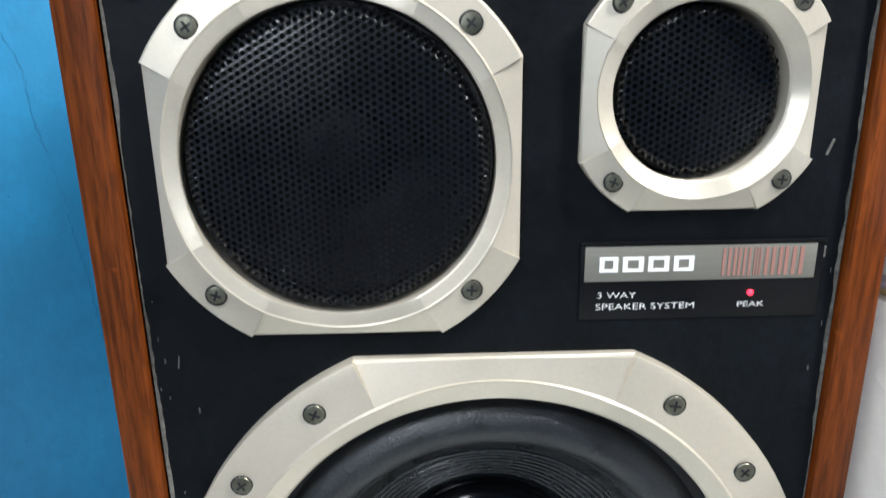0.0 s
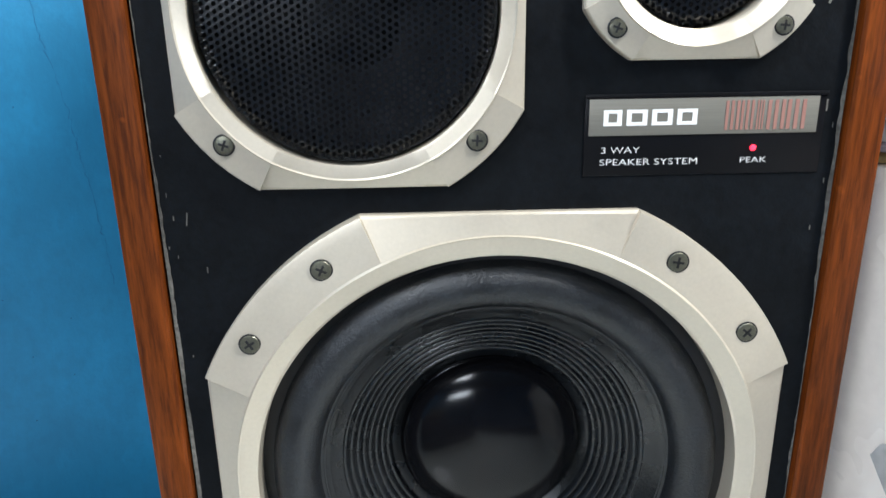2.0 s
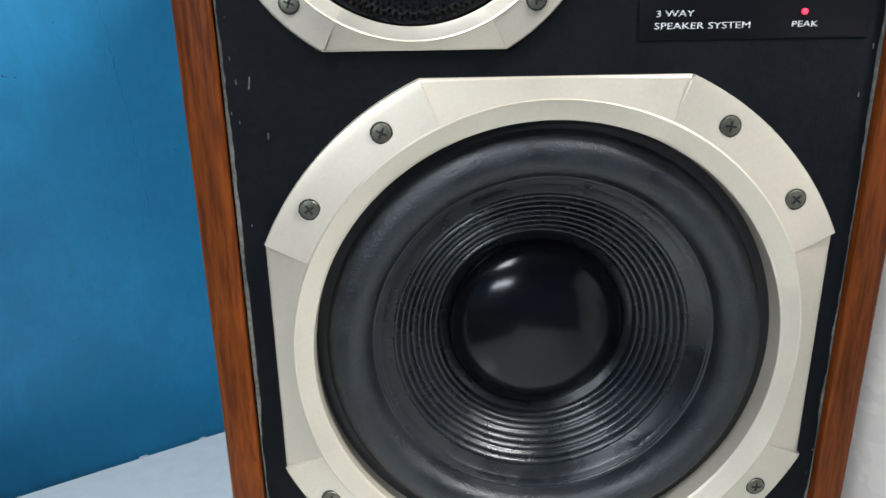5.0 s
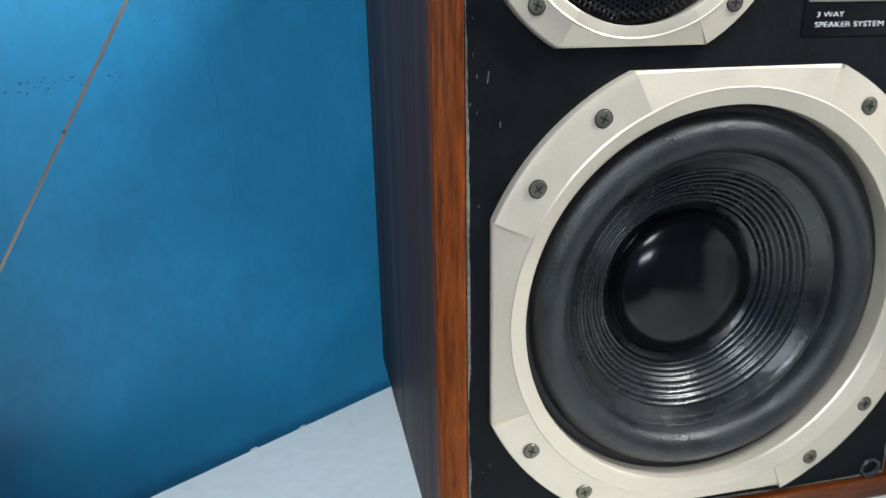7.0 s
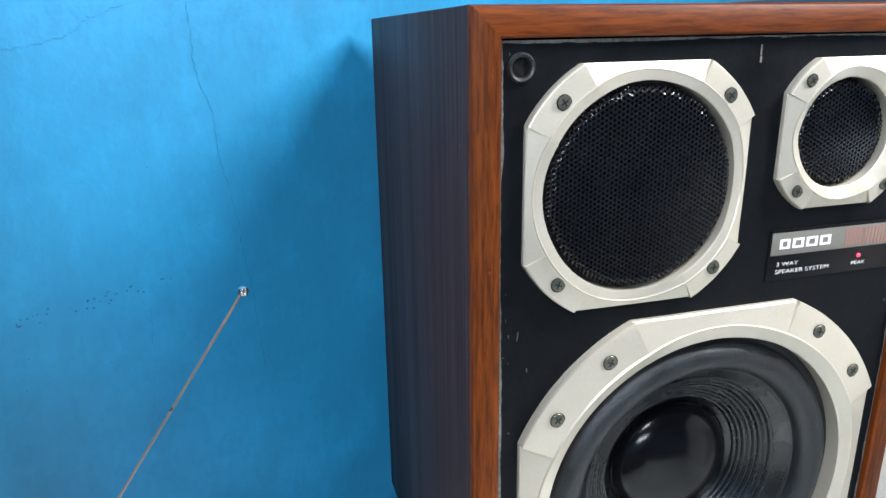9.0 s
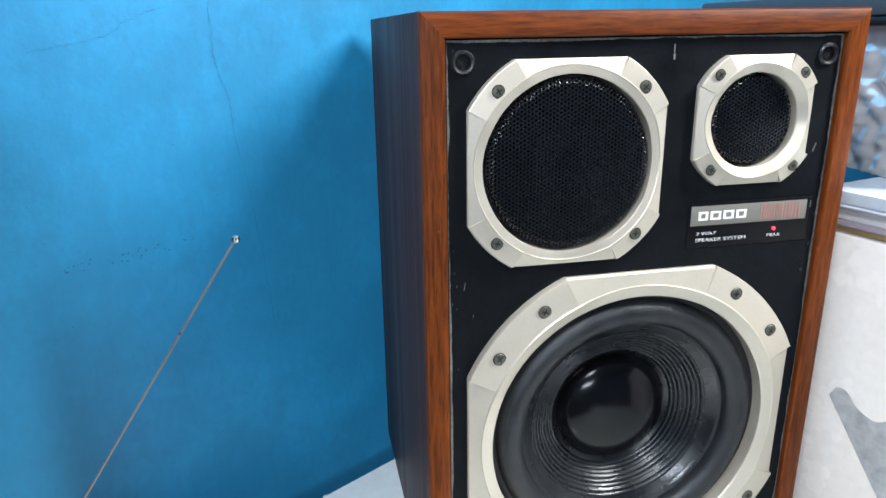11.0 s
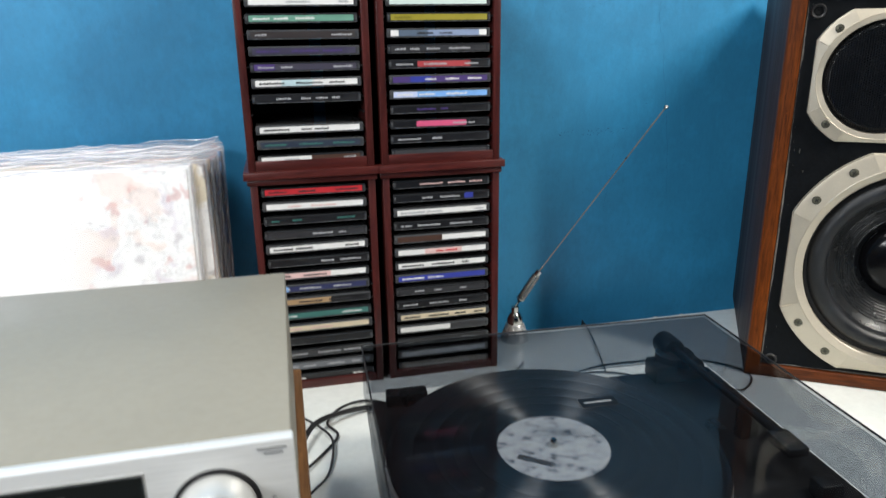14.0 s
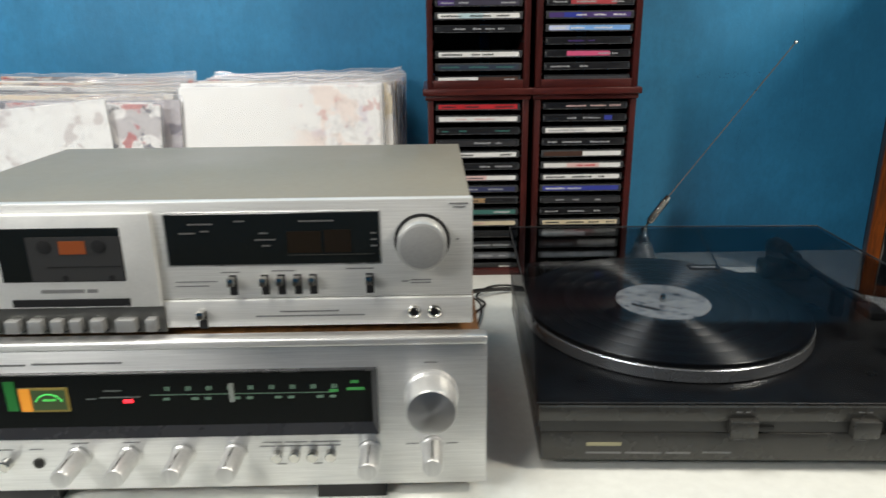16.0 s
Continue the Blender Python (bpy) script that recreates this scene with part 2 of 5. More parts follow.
def sheet_film(name, tint, gloss=0.6, base=0.04, rough=0.03, haze=0.0):
    """Thin clear plastic: tinted see-through, with gloss that grows towards the edge of view."""
    m, nt, b = nodes_of(name)
    out = nt.nodes["Material Output"]
    tr = nt.nodes.new("ShaderNodeBsdfTransparent")
    tr.inputs["Color"].default_value = (*tint, 1)
    gl = nt.nodes.new("ShaderNodeBsdfGlossy")
    gl.inputs["Roughness"].default_value = rough
    lw = nt.nodes.new("ShaderNodeLayerWeight")
    lw.inputs["Blend"].default_value = 0.5
    pw = nt.nodes.new("ShaderNodeMath")
    pw.operation = "POWER"
    pw.inputs[1].default_value = 3.5
    link(nt, lw.outputs["Facing"], pw.inputs[0])
    ma = nt.nodes.new("ShaderNodeMath")
    ma.operation = "MULTIPLY_ADD"
    ma.inputs[1].default_value, ma.inputs[2].default_value = gloss, base
    link(nt, pw.outputs[0], ma.inputs[0])
    mx = nt.nodes.new("ShaderNodeMixShader")
    link(nt, ma.outputs[0], mx.inputs[0]), link(nt, tr.outputs[0], mx.inputs[1]), link(nt, gl.outputs[0], mx.inputs[2])
    last = mx
    if haze:
        df = nt.nodes.new("ShaderNodeBsdfDiffuse")
        df.inputs["Color"].default_value = (0.85, 0.86, 0.88, 1)
        mh = nt.nodes.new("ShaderNodeMixShader")
        mh.inputs[0].default_value = haze
        link(nt, mx.outputs[0], mh.inputs[1]), link(nt, df.outputs[0], mh.inputs[2])
        last = mh
    link(nt, last.outputs[0], out.inputs["Surface"])
    return m


M_LID = sheet_film("smoked_acrylic", (0.67, 0.69, 0.715), 0.27, 0.012)
M_POLY_THIN = sheet_film("clear_polythene", (0.97, 0.97, 0.98), 0.7, 0.08, 0.14, 0.11)


def record_vinyl():
    m, nt, b = nodes_of("black_record_vinyl")
    b.inputs["Base Color"].default_value = (0.006, 0.006, 0.007, 1)
    b.inputs["Roughness"].default_value, b.inputs["Anisotropic"].default_value = 0.4, 1.0
    b.inputs["Specular IOR Level"].default_value, b.inputs["IOR"].default_value = 0.9, 1.6
    tg = nt.nodes.new("ShaderNodeTangent")
    tg.direction_type, tg.axis = "RADIAL", "Z"
    link(nt, tg.outputs[0], b.inputs["Tangent"])
    b.inputs["Anisotropic Rotation"].default_value = 0.25
    return m


def record_label():
    m, nt, b = nodes_of("printed_paper_label")
    n = noise_fac(nt, coords(nt, (40, 60, 1)), 1.4, 4, 0.65)
    link(nt, ramp(nt, n, [(0.36, (0.06, 0.065, 0.075)), (0.45, (0.36, 0.37, 0.39)), (0.6, (0.47, 0.48, 0.48)), (0.78, (0.3, 0.31, 0.33))]), b.inputs["Base Color"])
    b.inputs["Roughness"].default_value = 0.6
    return m


M_RECORD, M_LABEL = record_vinyl(), record_label()


def cover_print(name, seed, base, inks, side=None):
    """A printed record cover: paper with patches of ink under clear film."""
    m, nt, b = nodes_of(name)
    mp = coords(nt, (1, 1, 1))
    off = nt.nodes.new("ShaderNodeVectorMath")
    off.inputs[1].default_value = (seed * 3.1, seed * 1.7, seed * 5.3)
    link(nt, mp, off.inputs[0])
    c = base
    # Left of side no ink is laid: glare painted as bare white.
    if side is not None:
        sp = nt.nodes.new("ShaderNodeSeparateXYZ")
        link(nt, mp, sp.inputs[0])
        area = ramp(nt, sp.outputs[0], [(side, (0, 0, 0)), (side + 0.05, (1, 1, 1))])
    def under(f):
        return f if side is None else mixc(nt, 1.0, f, area, "MULTIPLY")

    # flat patches of colour with firm edges, then drawn outlines round their shapes
    for i, ink in enumerate(inks):
        n = noise_fac(nt, off.outputs[0], 22 + 9 * i, 3, 0.5)
        at = 0.53 + 0.03 * i
        c = mixc(nt, under(ramp(nt, n, [(at, (0, 0, 0)), (at + 0.05, (0.42 if side is not None else 0.85,) * 3)])), c, ink)
        line = ramp(nt, n, [(at - 0.05, (0, 0, 0)), (at - 0.04, (0.15,) * 3), (at - 0.028, (0.15,) * 3), (at - 0.018, (0, 0, 0))])
        c = mixc(nt, under(line), c, scaled(inks[-1], 0.5))
    link(nt, c, b.inputs["Base Color"])
    b.inputs["Roughness"].default_value = 0.4
    b.inputs["Coat Weight"].default_value, b.inputs["Coat Roughness"].default_value = 0.8, 0.22
    bump(nt, b, noise_fac(nt, mp, 34, 3), 0.3, 0.004)
    return m


# ---- mesh helpers ----
def mesh_from(name, bm, material, smooth=35):
    bmesh.ops.recalc_face_normals(bm, faces=bm.faces[:])
    lim = radians(smooth)
    for f in bm.faces:
        f.smooth = True
    for e in bm.edges:
        e.smooth = len(e.link_faces) == 2 and e.calc_face_angle(0) < lim
    me = bpy.data.meshes.new(name)
    bm.to_mesh(me)
    bm.free()
    for m in material if isinstance(material, (list, tuple)) else [material]:
        me.materials.append(m)
    return me


def part(name, bm, material, parent, label="", smooth=35):
    """One bmesh as one mesh object under a thing or a part."""
    ob = new(name, mesh_from(name, bm, material, smooth))
    ob.parent = parent
    return tagged(ob, label)


def thing(name, label, category, m=None, group="", kind=""):
    ob = new(name)
    ob.empty_display_size = 0.05
    if m is not None:
        ob.matrix_world = m
    return tagged(ob, label, category, group, kind)


def box(x0, x1, y0, y1, z0, z1, bevel=0.0, seg=2, bm=None):
    bm2 = bmesh.new()
    bmesh.ops.create_cube(bm2, size=1, matrix=Matrix.Translation(((x0 + x1) / 2, (y0 + y1) / 2, (z0 + z1) / 2)) @ Matrix.Diagonal((x1 - x0, y1 - y0, z1 - z0, 1)))
    if bevel:
        bmesh.ops.bevel(bm2, geom=bm2.edges[:], offset=bevel, segments=seg, affect="EDGES", profile=0.5)
    if bm is None:
        return bm2
    me = bpy.data.meshes.new("tmp")
    bm2.to_mesh(me)
    bm2.free()
    bm.from_mesh(me)
    bpy.data.meshes.remove(me)
    return bm


def lathe(profile, m=Matrix.Identity(4), n=64, bm=None):
    """Turns (radius, height) points round z, then lays them by m."""
    bm = bm or bmesh.new()
    rings = []
    for r, h in profile:
        if r < 1e-6:
            rings.append([bm.verts.new(m @ Vector((0, 0, h)))])
        else:
            rings.append([bm.verts.new(m @ Vector((r * math.cos(2 * math.pi * i / n), r * math.sin(2 * math.pi * i / n), h))) for i in range(n)])
    for a, b in zip(rings, rings[1:]):
        for i in range(n):
            j = (i + 1) % n
            if len(a) == 1 and len(b) == 1:
                continue
            if len(a) == 1:
                bm.faces.new((a[0], b[i], b[j]))
            elif len(b) == 1:
                bm.faces.new((a[i], a[j], b[0]))
            else:
                bm.faces.new((a[i], a[j], b[j], b[i]))
    return bm


FRONT = Matrix.Rotation(radians(90), 4, "X")  # height goes towards -y


def facing(x, y, z):
    return Matrix.Translation((x, y, z)) @ FRONT


def tube(points, r, n=8, closed=False, bm=None):
    bm = bm or bmesh.new()
    pts = [Vector(p) for p in points]
    rings = []
    for i, p in enumerate(pts):
        d = (pts[min(i + 1, len(pts) - 1)] - pts[max(i - 1, 0)]).normalized()
        a = d.orthogonal().normalized() if not rings else (last - d * last.dot(d)).normalized()
        last = a
        b = d.cross(a)
        rings.append([bm.verts.new(p + (a * math.cos(2 * math.pi * k / n) + b * math.sin(2 * math.pi * k / n)) * r) for k in range(n)])
    for p, q in zip(rings, rings[1:]):
        for k in range(n):
            bm.faces.new((p[k], p[(k + 1) % n], q[(k + 1) % n], q[k]))
    bm.faces.new(rings[0][::-1]), bm.faces.new(rings[-1])
    return bm


def smooth_path(points, n=8):
    """Catmull-Rom through the points."""
    p = [Vector(q) for q in points]
    p = [2 * p[0] - p[1]] + p + [2 * p[-1] - p[-2]]
    out = []
    for i in range(1, len(p) - 2):
        for k in range(n):
            t = k / n
            out.append(0.5 * (2 * p[i] + (p[i + 1] - p[i - 1]) * t + (2 * p[i - 1] - 5 * p[i] + 4 * p[i + 1] - p[i + 2]) * t * t + (3 * p[i] - p[i - 1] - 3 * p[i + 1] + p[i + 2]) * t ** 3))
    return out + [p[-2]]


def text_bm(words, size, m):
    """Words in the built-in font as a mesh that faces -y."""
    c = bpy.data.curves.new("words", "FONT")
    c.body, c.size, c.extrude, c.resolution_u, c.offset = words, size, 0.00008, 3, -0.00005
    ob = bpy.data.objects.new("words", c)
    me = bpy.data.meshes.new_from_object(ob)
    bm = bmesh.new()
    bm.from_mesh(me)
    bm.transform(m @ FRONT)
    bpy.data.objects.remove(ob), bpy.data.meshes.remove(me), bpy.data.curves.remove(c)
    return bm


def ring_text_bars(spans, y, h, bm=None):
    """Plain bars on a front at y: (x0, x1, z) each."""
    bm = bm or bmesh.new()
    for x0, x1, z in spans:
        box(x0, x1, y - 0.0003, y, z - h / 2, z + h / 2, bm=bm)
    return bm


# ---- structure ----
TABLE, WALL = 0.75, 0.585


def slab(name, label, category, x0, x1, y0, y1, z0, z1, material, bevel=0.0):
    ob = new(name, mesh_from(name, box(x0, x1, y0, y1, z0, z1, bevel), material))
    return tagged(ob, label, category, kind="structure")


slab("wall_north", "blue painted plaster wall with hairline cracks", "wall", -2.8, 2.4, WALL, WALL + 0.15, 0, 2.7, M_WALL)
slab("wall_south", "plain blue painted wall of the room", "wall", -2.8, 2.4, -3.35, -3.2, 0, 2.7, M_WALL_PLAIN)
slab("wall_west", "blue painted side wall", "wall", -2.95, -2.8, -3.35, WALL + 0.15, 0, 2.7, M_WALL_PLAIN)
slab("wall_east", "blue painted side wall", "wall", 2.4, 2.55, -3.35, WALL + 0.15, 0, 2.7, M_WALL_PLAIN)
slab("floor", "beige tiled floor", "floor", -2.95, 2.55, -3.35, WALL + 0.15, -0.1, 0, M_FLOOR)
slab("ceiling", "white painted ceiling", "ceiling", -2.95, 2.55, -3.35, WALL + 0.15, 2.7, 2.8, M_CEIL)


def build_cracks():
    """Hairline cracks, and a level row of chipped specks, in the wall's paint."""
    wall = bpy.data.objects["wall_north"]
    dark = worn("dark_crack", (0.021, 0.165, 0.32), 0.8, scale=200, vary=0.5)
    rng = random.Random(5)
    for pts, w in (
        ([(0.018, 1.32), (0.019, 1.256), (0.019, 1.206), (0.029, 1.17), (0.032, 1.129), (0.039, 1.099), (0.044, 1.058), (0.046, 1.037), (0.051, 0.987), (0.055, 0.935)], 0.0006),
        ([(-0.135, 1.218), (-0.113, 1.222), (-0.092, 1.225), (-0.07, 1.232), (-0.053, 1.243), (-0.016, 1.255)], 0.0005),
        ([(-0.042, 1.02), (-0.048, 0.968), (-0.056, 0.913)], 0.0003),
    ):
        path = smooth_path([(x, 0, z) for x, z in pts], 14)
        bm = bmesh.new()
        row = []
        for p in path:
            q = p + Vector((rng.uniform(-1, 1), 0, rng.uniform(-1, 1))) * 0.0013
            h = w * rng.uniform(0.03, 0.5)
            across = Vector((1, 0, 0.25)) if abs(pts[0][1] - pts[-1][1]) > abs(pts[0][0] - pts[-1][0]) else Vector((0.25, 0, 1))
            row.append((bm.verts.new((q.x - across.x * h, WALL - 0.0003, q.z - across.z * h)), bm.verts.new((q.x + across.x * h, WALL - 0.0003, q.z + across.z * h))))
        for (a, b), (c, d) in zip(row, row[1:]):
            bm.faces.new((a, b, d, c))
        part("crack", bm, dark, wall, "hairline crack")
    bm = bmesh.new()
    for _ in range(46):
        x, z = rng.uniform(-0.15, -0.02), 1.042 + rng.gauss(0, 0.0035)
        r = rng.uniform(0.0003, 0.0013)
        vs = [bm.verts.new((x + r * rng.uniform(0.5, 1.6) * math.cos(k * 1.257), WALL - 0.0004, z + r * rng.uniform(0.4, 1.2) * math.sin(k * 1.257))) for k in range(5)]
        bm.faces.new(vs)
    for _ in range(26):
        x, z, r = rng.uniform(-0.2, 0.15), rng.uniform(0.8, 1.2), rng.uniform(0.0003, 0.0009)
        vs = [bm.verts.new((x + r * rng.uniform(0.5, 1.6) * math.cos(k * 1.257), WALL - 0.0004, z + r * rng.uniform(0.4, 1.2) * math.sin(k * 1.257))) for k in range(5)]
        bm.faces.new(vs)
    tagged(part("chipped_speck", bm, dark, wall, "small dark chips in the paint"), kind="stuff")


build_cracks()


def build_table():
    t = thing("table", "long white laminate table with a chipped back edge", "table", pose(-0.35, 0.15, 0))
    part("tabletop", box(-1.35, 1.45, -0.37, 0.366, 0.722, TABLE, 0.002), M_TABLE, t)
    for x in (-1.3, 1.4):
        for y in (-0.32, 0.32):
            part("leg", box(x - 0.025, x + 0.025, y - 0.025, y + 0.025, 0, 0.722, 0.002), M_TABLE_EDGE, t)
    rng = random.Random(4)
    bm = bmesh.new()
    for _ in range(12):
        x, w = rng.uniform(-0.3, 0.75), rng.uniform(0.002, 0.008)
        box(x, x + w, 0.366 - rng.uniform(0.0004, 0.002), 0.3664, TABLE - 0.001, TABLE + 0.0004, bm=bm)
    tagged(part("chipped_edge", bm, M_TABLE_EDGE, t, "grey chips along the edge"), kind="stuff")


build_table()

# ---- the loudspeaker ----
SPK = pose(0.1679, 0.2173, TABLE, 0, 0, -32.0)
HW, HH, DEPTH, FRAME_W = 0.1688, 0.492, 0.303, 0.0172
BAFFLE_Y = 0.0086


RIM_STEP = 0.0009


def bezel(cx, cz, half, R, r_hole, r_rim, H, dish=0.0):
    """A cast driver bezel: a disc cut by four flats whose facets slope outwards, round a raised rim."""
    phi = math.acos(half / R)
    angles = []
    for q in range(4):
        a0 = q * math.pi / 2
        angles += [(a0 - phi + 2 * phi * i / 20, True, a0) for i in range(21)]
        angles += [(a0 + phi + (math.pi / 2 - 2 * phi) * i / 26, False, a0) for i in range(27)]
    bm = bmesh.new()
    cols = []
    for a, flat, a0 in angles:
        ro = half / math.cos(a - a0) if flat else R
        def plane(r):
            s = (half - r * math.cos(a - a0)) / (half - r_rim * math.cos(phi))
            return H * (0.46 + 0.54 * min(1, max(0, s)))

        hr = plane(r_rim) if flat else H
        drop = 0.0052 if half > 0.1 else 0.0016 if half > 0.06 else 0.003
        hh = min(H - drop, hr - drop * 0.4) - dish
        col = [(r_hole, -0.012), (r_hole, hh), (r_hole + (r_rim - r_hole) * 0.12, hh + (hr - hh) * 0.2), (r_rim - 0.0007, hr - 0.0004), (r_rim, hr)]
        for f in (0.04, 0.25, 0.5, 0.75, 0.92):
            r = r_rim + (ro - r_rim) * f
            col.append((r, (plane(r) if flat else H * (1 - 0.26 * f)) - RIM_STEP))
        col += [(ro - 0.0005, H * (0.44 if flat else 0.73) - RIM_STEP), (ro, H * 0.3 if flat else H * 0.5), (ro, 0)]
        cols.append([bm.verts.new((cx + r * math.sin(a), BAFFLE_Y - h, cz + r * math.cos(a))) for r, h in col])
    for c, d in zip(cols, cols[1:] + cols[:1]):
        for i in range(len(c) - 1):
            bm.faces.new((c[i], d[i], d[i + 1], c[i + 1]))
    return bm


def perforated(cx, cz, radius, y, pitch=0.003, hole=0.00098, edge=0.006):
    """A round steel grille with real round holes in rows, its edge turned back."""
    verts, faces = [], []
    R = pitch / math.sqrt(3)
    rows = int(radius / (1.5 * R)) + 1

    def height(x, z):
        d = math.hypot(x, z)
        t = max(0.0, (d - (radius - edge)) / edge)
        return y + 0.0045 * t * t - 0.0012 * (1 - (d / radius) ** 2)

    for r in range(-rows, rows + 1):
        for c in range(-int(radius / pitch) - 1, int(radius / pitch) + 2):
            hx, hz = 1.5 * R * r, pitch * (c + 0.5 * (r % 2))
            if math.hypot(hx, hz) > radius - 0.0008:
                continue
            base = len(verts)
            for k in range(6):
                a = math.pi / 3 * k
                x, z = hx + R * math.cos(a), hz + R * math.sin(a)
                verts.append((cx + x, height(x, z), cz + z))
            for ring, dy in ((1.0, 0.0), (1.0, 0.0007)):
                for k in range(12):
                    a = math.pi / 6 * k
                    x, z = hx + hole * math.cos(a), hz + hole * math.sin(a)
                    verts.append((cx + x, height(hx, hz) + dy, cz + z))
            for k in range(6):
                o0, o1 = base + k, base + (k + 1) % 6
                i0, i1, i2 = (base + 6 + (2 * k + j) % 12 for j in range(3))
                faces += [(o0, i0, i1), (o0, i1, o1), (o1, i1, i2)]
            for k in range(12):
                faces.append((base + 6 + k, base + 18 + k, base + 18 + (k + 1) % 12, base + 6 + (k + 1) % 12))
    me = bpy.data.meshes.new("grille")
    me.from_pydata(verts, [], faces)
    me.validate()
    me.materials.append(M_MESH)
    return me


def screw_bm(r=0.0042):
    """A pan-head screw with a cross recess, facing -y at the origin."""
    bm = lathe([(r, 0), (r, 0.001), (r * 0.92, 0.0015), (r * 0.6, 0.0018), (0, 0.0019)], FRONT, 24)
    return bm


def cross_bm(r=0.0042):
    bm = bmesh.new()
    for a in (0, 90):
        m = Matrix.Rotation(radians(a + 20), 4, "Y")
        b2 = box(-r * 0.56, r * 0.56, -0.0021, -0.0012, -r * 0.115, r * 0.115)
        b2.transform(m)
        me = bpy.data.meshes.new("t")
        b2.to_mesh(me), b2.free()
        bm.from_mesh(me)
        bpy.data.meshes.remove(me)
    return bm


def mitred_rail(length, width, y0, y1):
    """One rail of the front frame: mitred ends, rounded outer edge; runs along x, outside at +z."""
    bm = bmesh.new()
    h = length / 2
    prof = [(0, y0 + 0.0012), (0.0012, y0), (width - 0.004, y0), (width - 0.0012, y0 + 0.0012), (width, y0 + 0.004), (width, y1), (0, y1)]
    sides = []
    for s in (-1, 1):
        sides.append([bm.verts.new((s * (h - (width - z)), y, z - width)) for z, y in prof])
    n = len(prof)
    for i in range(n):
        bm.faces.new((sides[0][i], sides[0][(i + 1) % n], sides[1][(i + 1) % n], sides[1][i]))
    bm.faces.new(sides[0]), bm.faces.new(sides[1][::-1])
    return bm


WIDE = Matrix.Diagonal((1.45, 1, 1, 1))


def build_speaker():
    s = thing("loudspeaker", "three-way rosewood loudspeaker with a black front, on the white table", "speaker", SPK)
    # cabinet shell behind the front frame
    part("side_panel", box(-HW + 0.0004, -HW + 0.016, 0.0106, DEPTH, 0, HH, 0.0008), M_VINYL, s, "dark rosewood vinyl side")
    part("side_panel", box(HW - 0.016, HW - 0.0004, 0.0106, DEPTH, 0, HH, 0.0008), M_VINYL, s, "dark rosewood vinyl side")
    part("top_panel", box(-HW + 0.0162, HW - 0.0162, 0.0106, DEPTH, HH - 0.016, HH - 0.0002, 0.0008), M_VINYL_LIT_TOP, s)
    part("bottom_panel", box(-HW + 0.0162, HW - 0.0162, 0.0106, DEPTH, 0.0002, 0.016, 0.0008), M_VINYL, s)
    part("back_panel", box(-HW + 0.0162, HW - 0.0162, DEPTH - 0.012, DEPTH - 0.002, 0.0162, HH - 0.0162), M_BAFFLE, s)
    # front frame, mitred at the corners
    for name, length, mat, m in (
        ("top_rail", 2 * HW, M_WOOD_H, pose(0, 0, HH)),
        ("bottom_rail", 2 * HW, M_WOOD_H, pose(0, 0, 0, 0, 180, 0)),
        ("left_stile", HH, None, pose(-HW, 0, HH / 2, 0, -90, 0)),
        ("right_stile", HH, None, pose(HW, 0, HH / 2, 0, 90, 0)),
    ):
        bm = mitred_rail(length, FRAME_W, 0.004, 0.0104)
        bm.transform(m)
        part("frame_rail" if mat else "frame_stile", bm, mat or M_WOOD_V, s, "red-brown varnished wood")
    ix, iz0, iz1 = HW - FRAME_W - 0.0012, FRAME_W + 0.0012, HH - FRAME_W - 0.0012
    # black front board, with round openings for the three drivers
    bm = bmesh.new()
    holes = [(0.0006, 0.1632, 0.125), (-0.063, 0.387, 0.066), (0.0819, 0.4126, 0.041)]
    outer = [bm.verts.new((x, BAFFLE_Y, z)) for x, z in ((-ix, iz0), (ix, iz0), (ix, iz1), (-ix, iz1))]
    edges = [bm.edges.new((outer[i], outer[(i + 1) % 4])) for i in range(4)]
    for hx, hz, hr in holes:
        c = [bm.verts.new((hx + hr * math.cos(2 * math.pi * k / 48), BAFFLE_Y, hz + hr * math.sin(2 * math.pi * k / 48))) for k in range(48)]
        edges += [bm.edges.new((c[k], c[(k + 1) % 48])) for k in range(48)]
    bmesh.ops.triangle_fill(bm, use_beauty=True, use_dissolve=False, edges=edges)
    ext = bmesh.ops.extrude_face_region(bm, geom=bm.faces[:])
    bmesh.ops.translate(bm, verts=[v for v in ext["geom"] if isinstance(v, bmesh.types.BMVert)], vec=(0, 0.014, 0))
    baffle = part("front_board", bm, M_BAFFLE, s, "scuffed matt black front board", smooth=25)
    # worn pale edge of the board
    rng = random.Random(2)
    bm = bmesh.new()

    def frayed(p0, along, inward, length):
        """A ribbon along one edge of the board, its width wandering."""
        w, row, n = 0.0009, [], int(length / 0.003)
        for i in range(n + 1):
            w = min(0.0019, max(0.0003, w + rng.uniform(-0.0005, 0.0005)))
            p = p0 + along * (length * i / n)
            q = p + inward * w
            row.append((bm.verts.new((p.x, BAFFLE_Y - 0.0004, p.z)), bm.verts.new((q.x, BAFFLE_Y - 0.0004, q.z)), bm.verts.new((q.x, BAFFLE_Y + 0.0006, q.z))))
        for e, f in zip(row, row[1:]):
            bm.faces.new((e[0], e[1], f[1], f[0])), bm.faces.new((e[1], e[2], f[2], f[1]))

    X, Z = Vector((1, 0, 0)), Vector((0, 0, 1))
    frayed(Vector((-ix, 0, iz0)), Z, X, iz1 - iz0), frayed(Vector((ix, 0, iz0)), Z, -X, iz1 - iz0)
    frayed(Vector((-ix, 0, iz1)), X, -Z, 2 * ix), frayed(Vector((-ix, 0, iz0)), X, Z, 2 * ix)
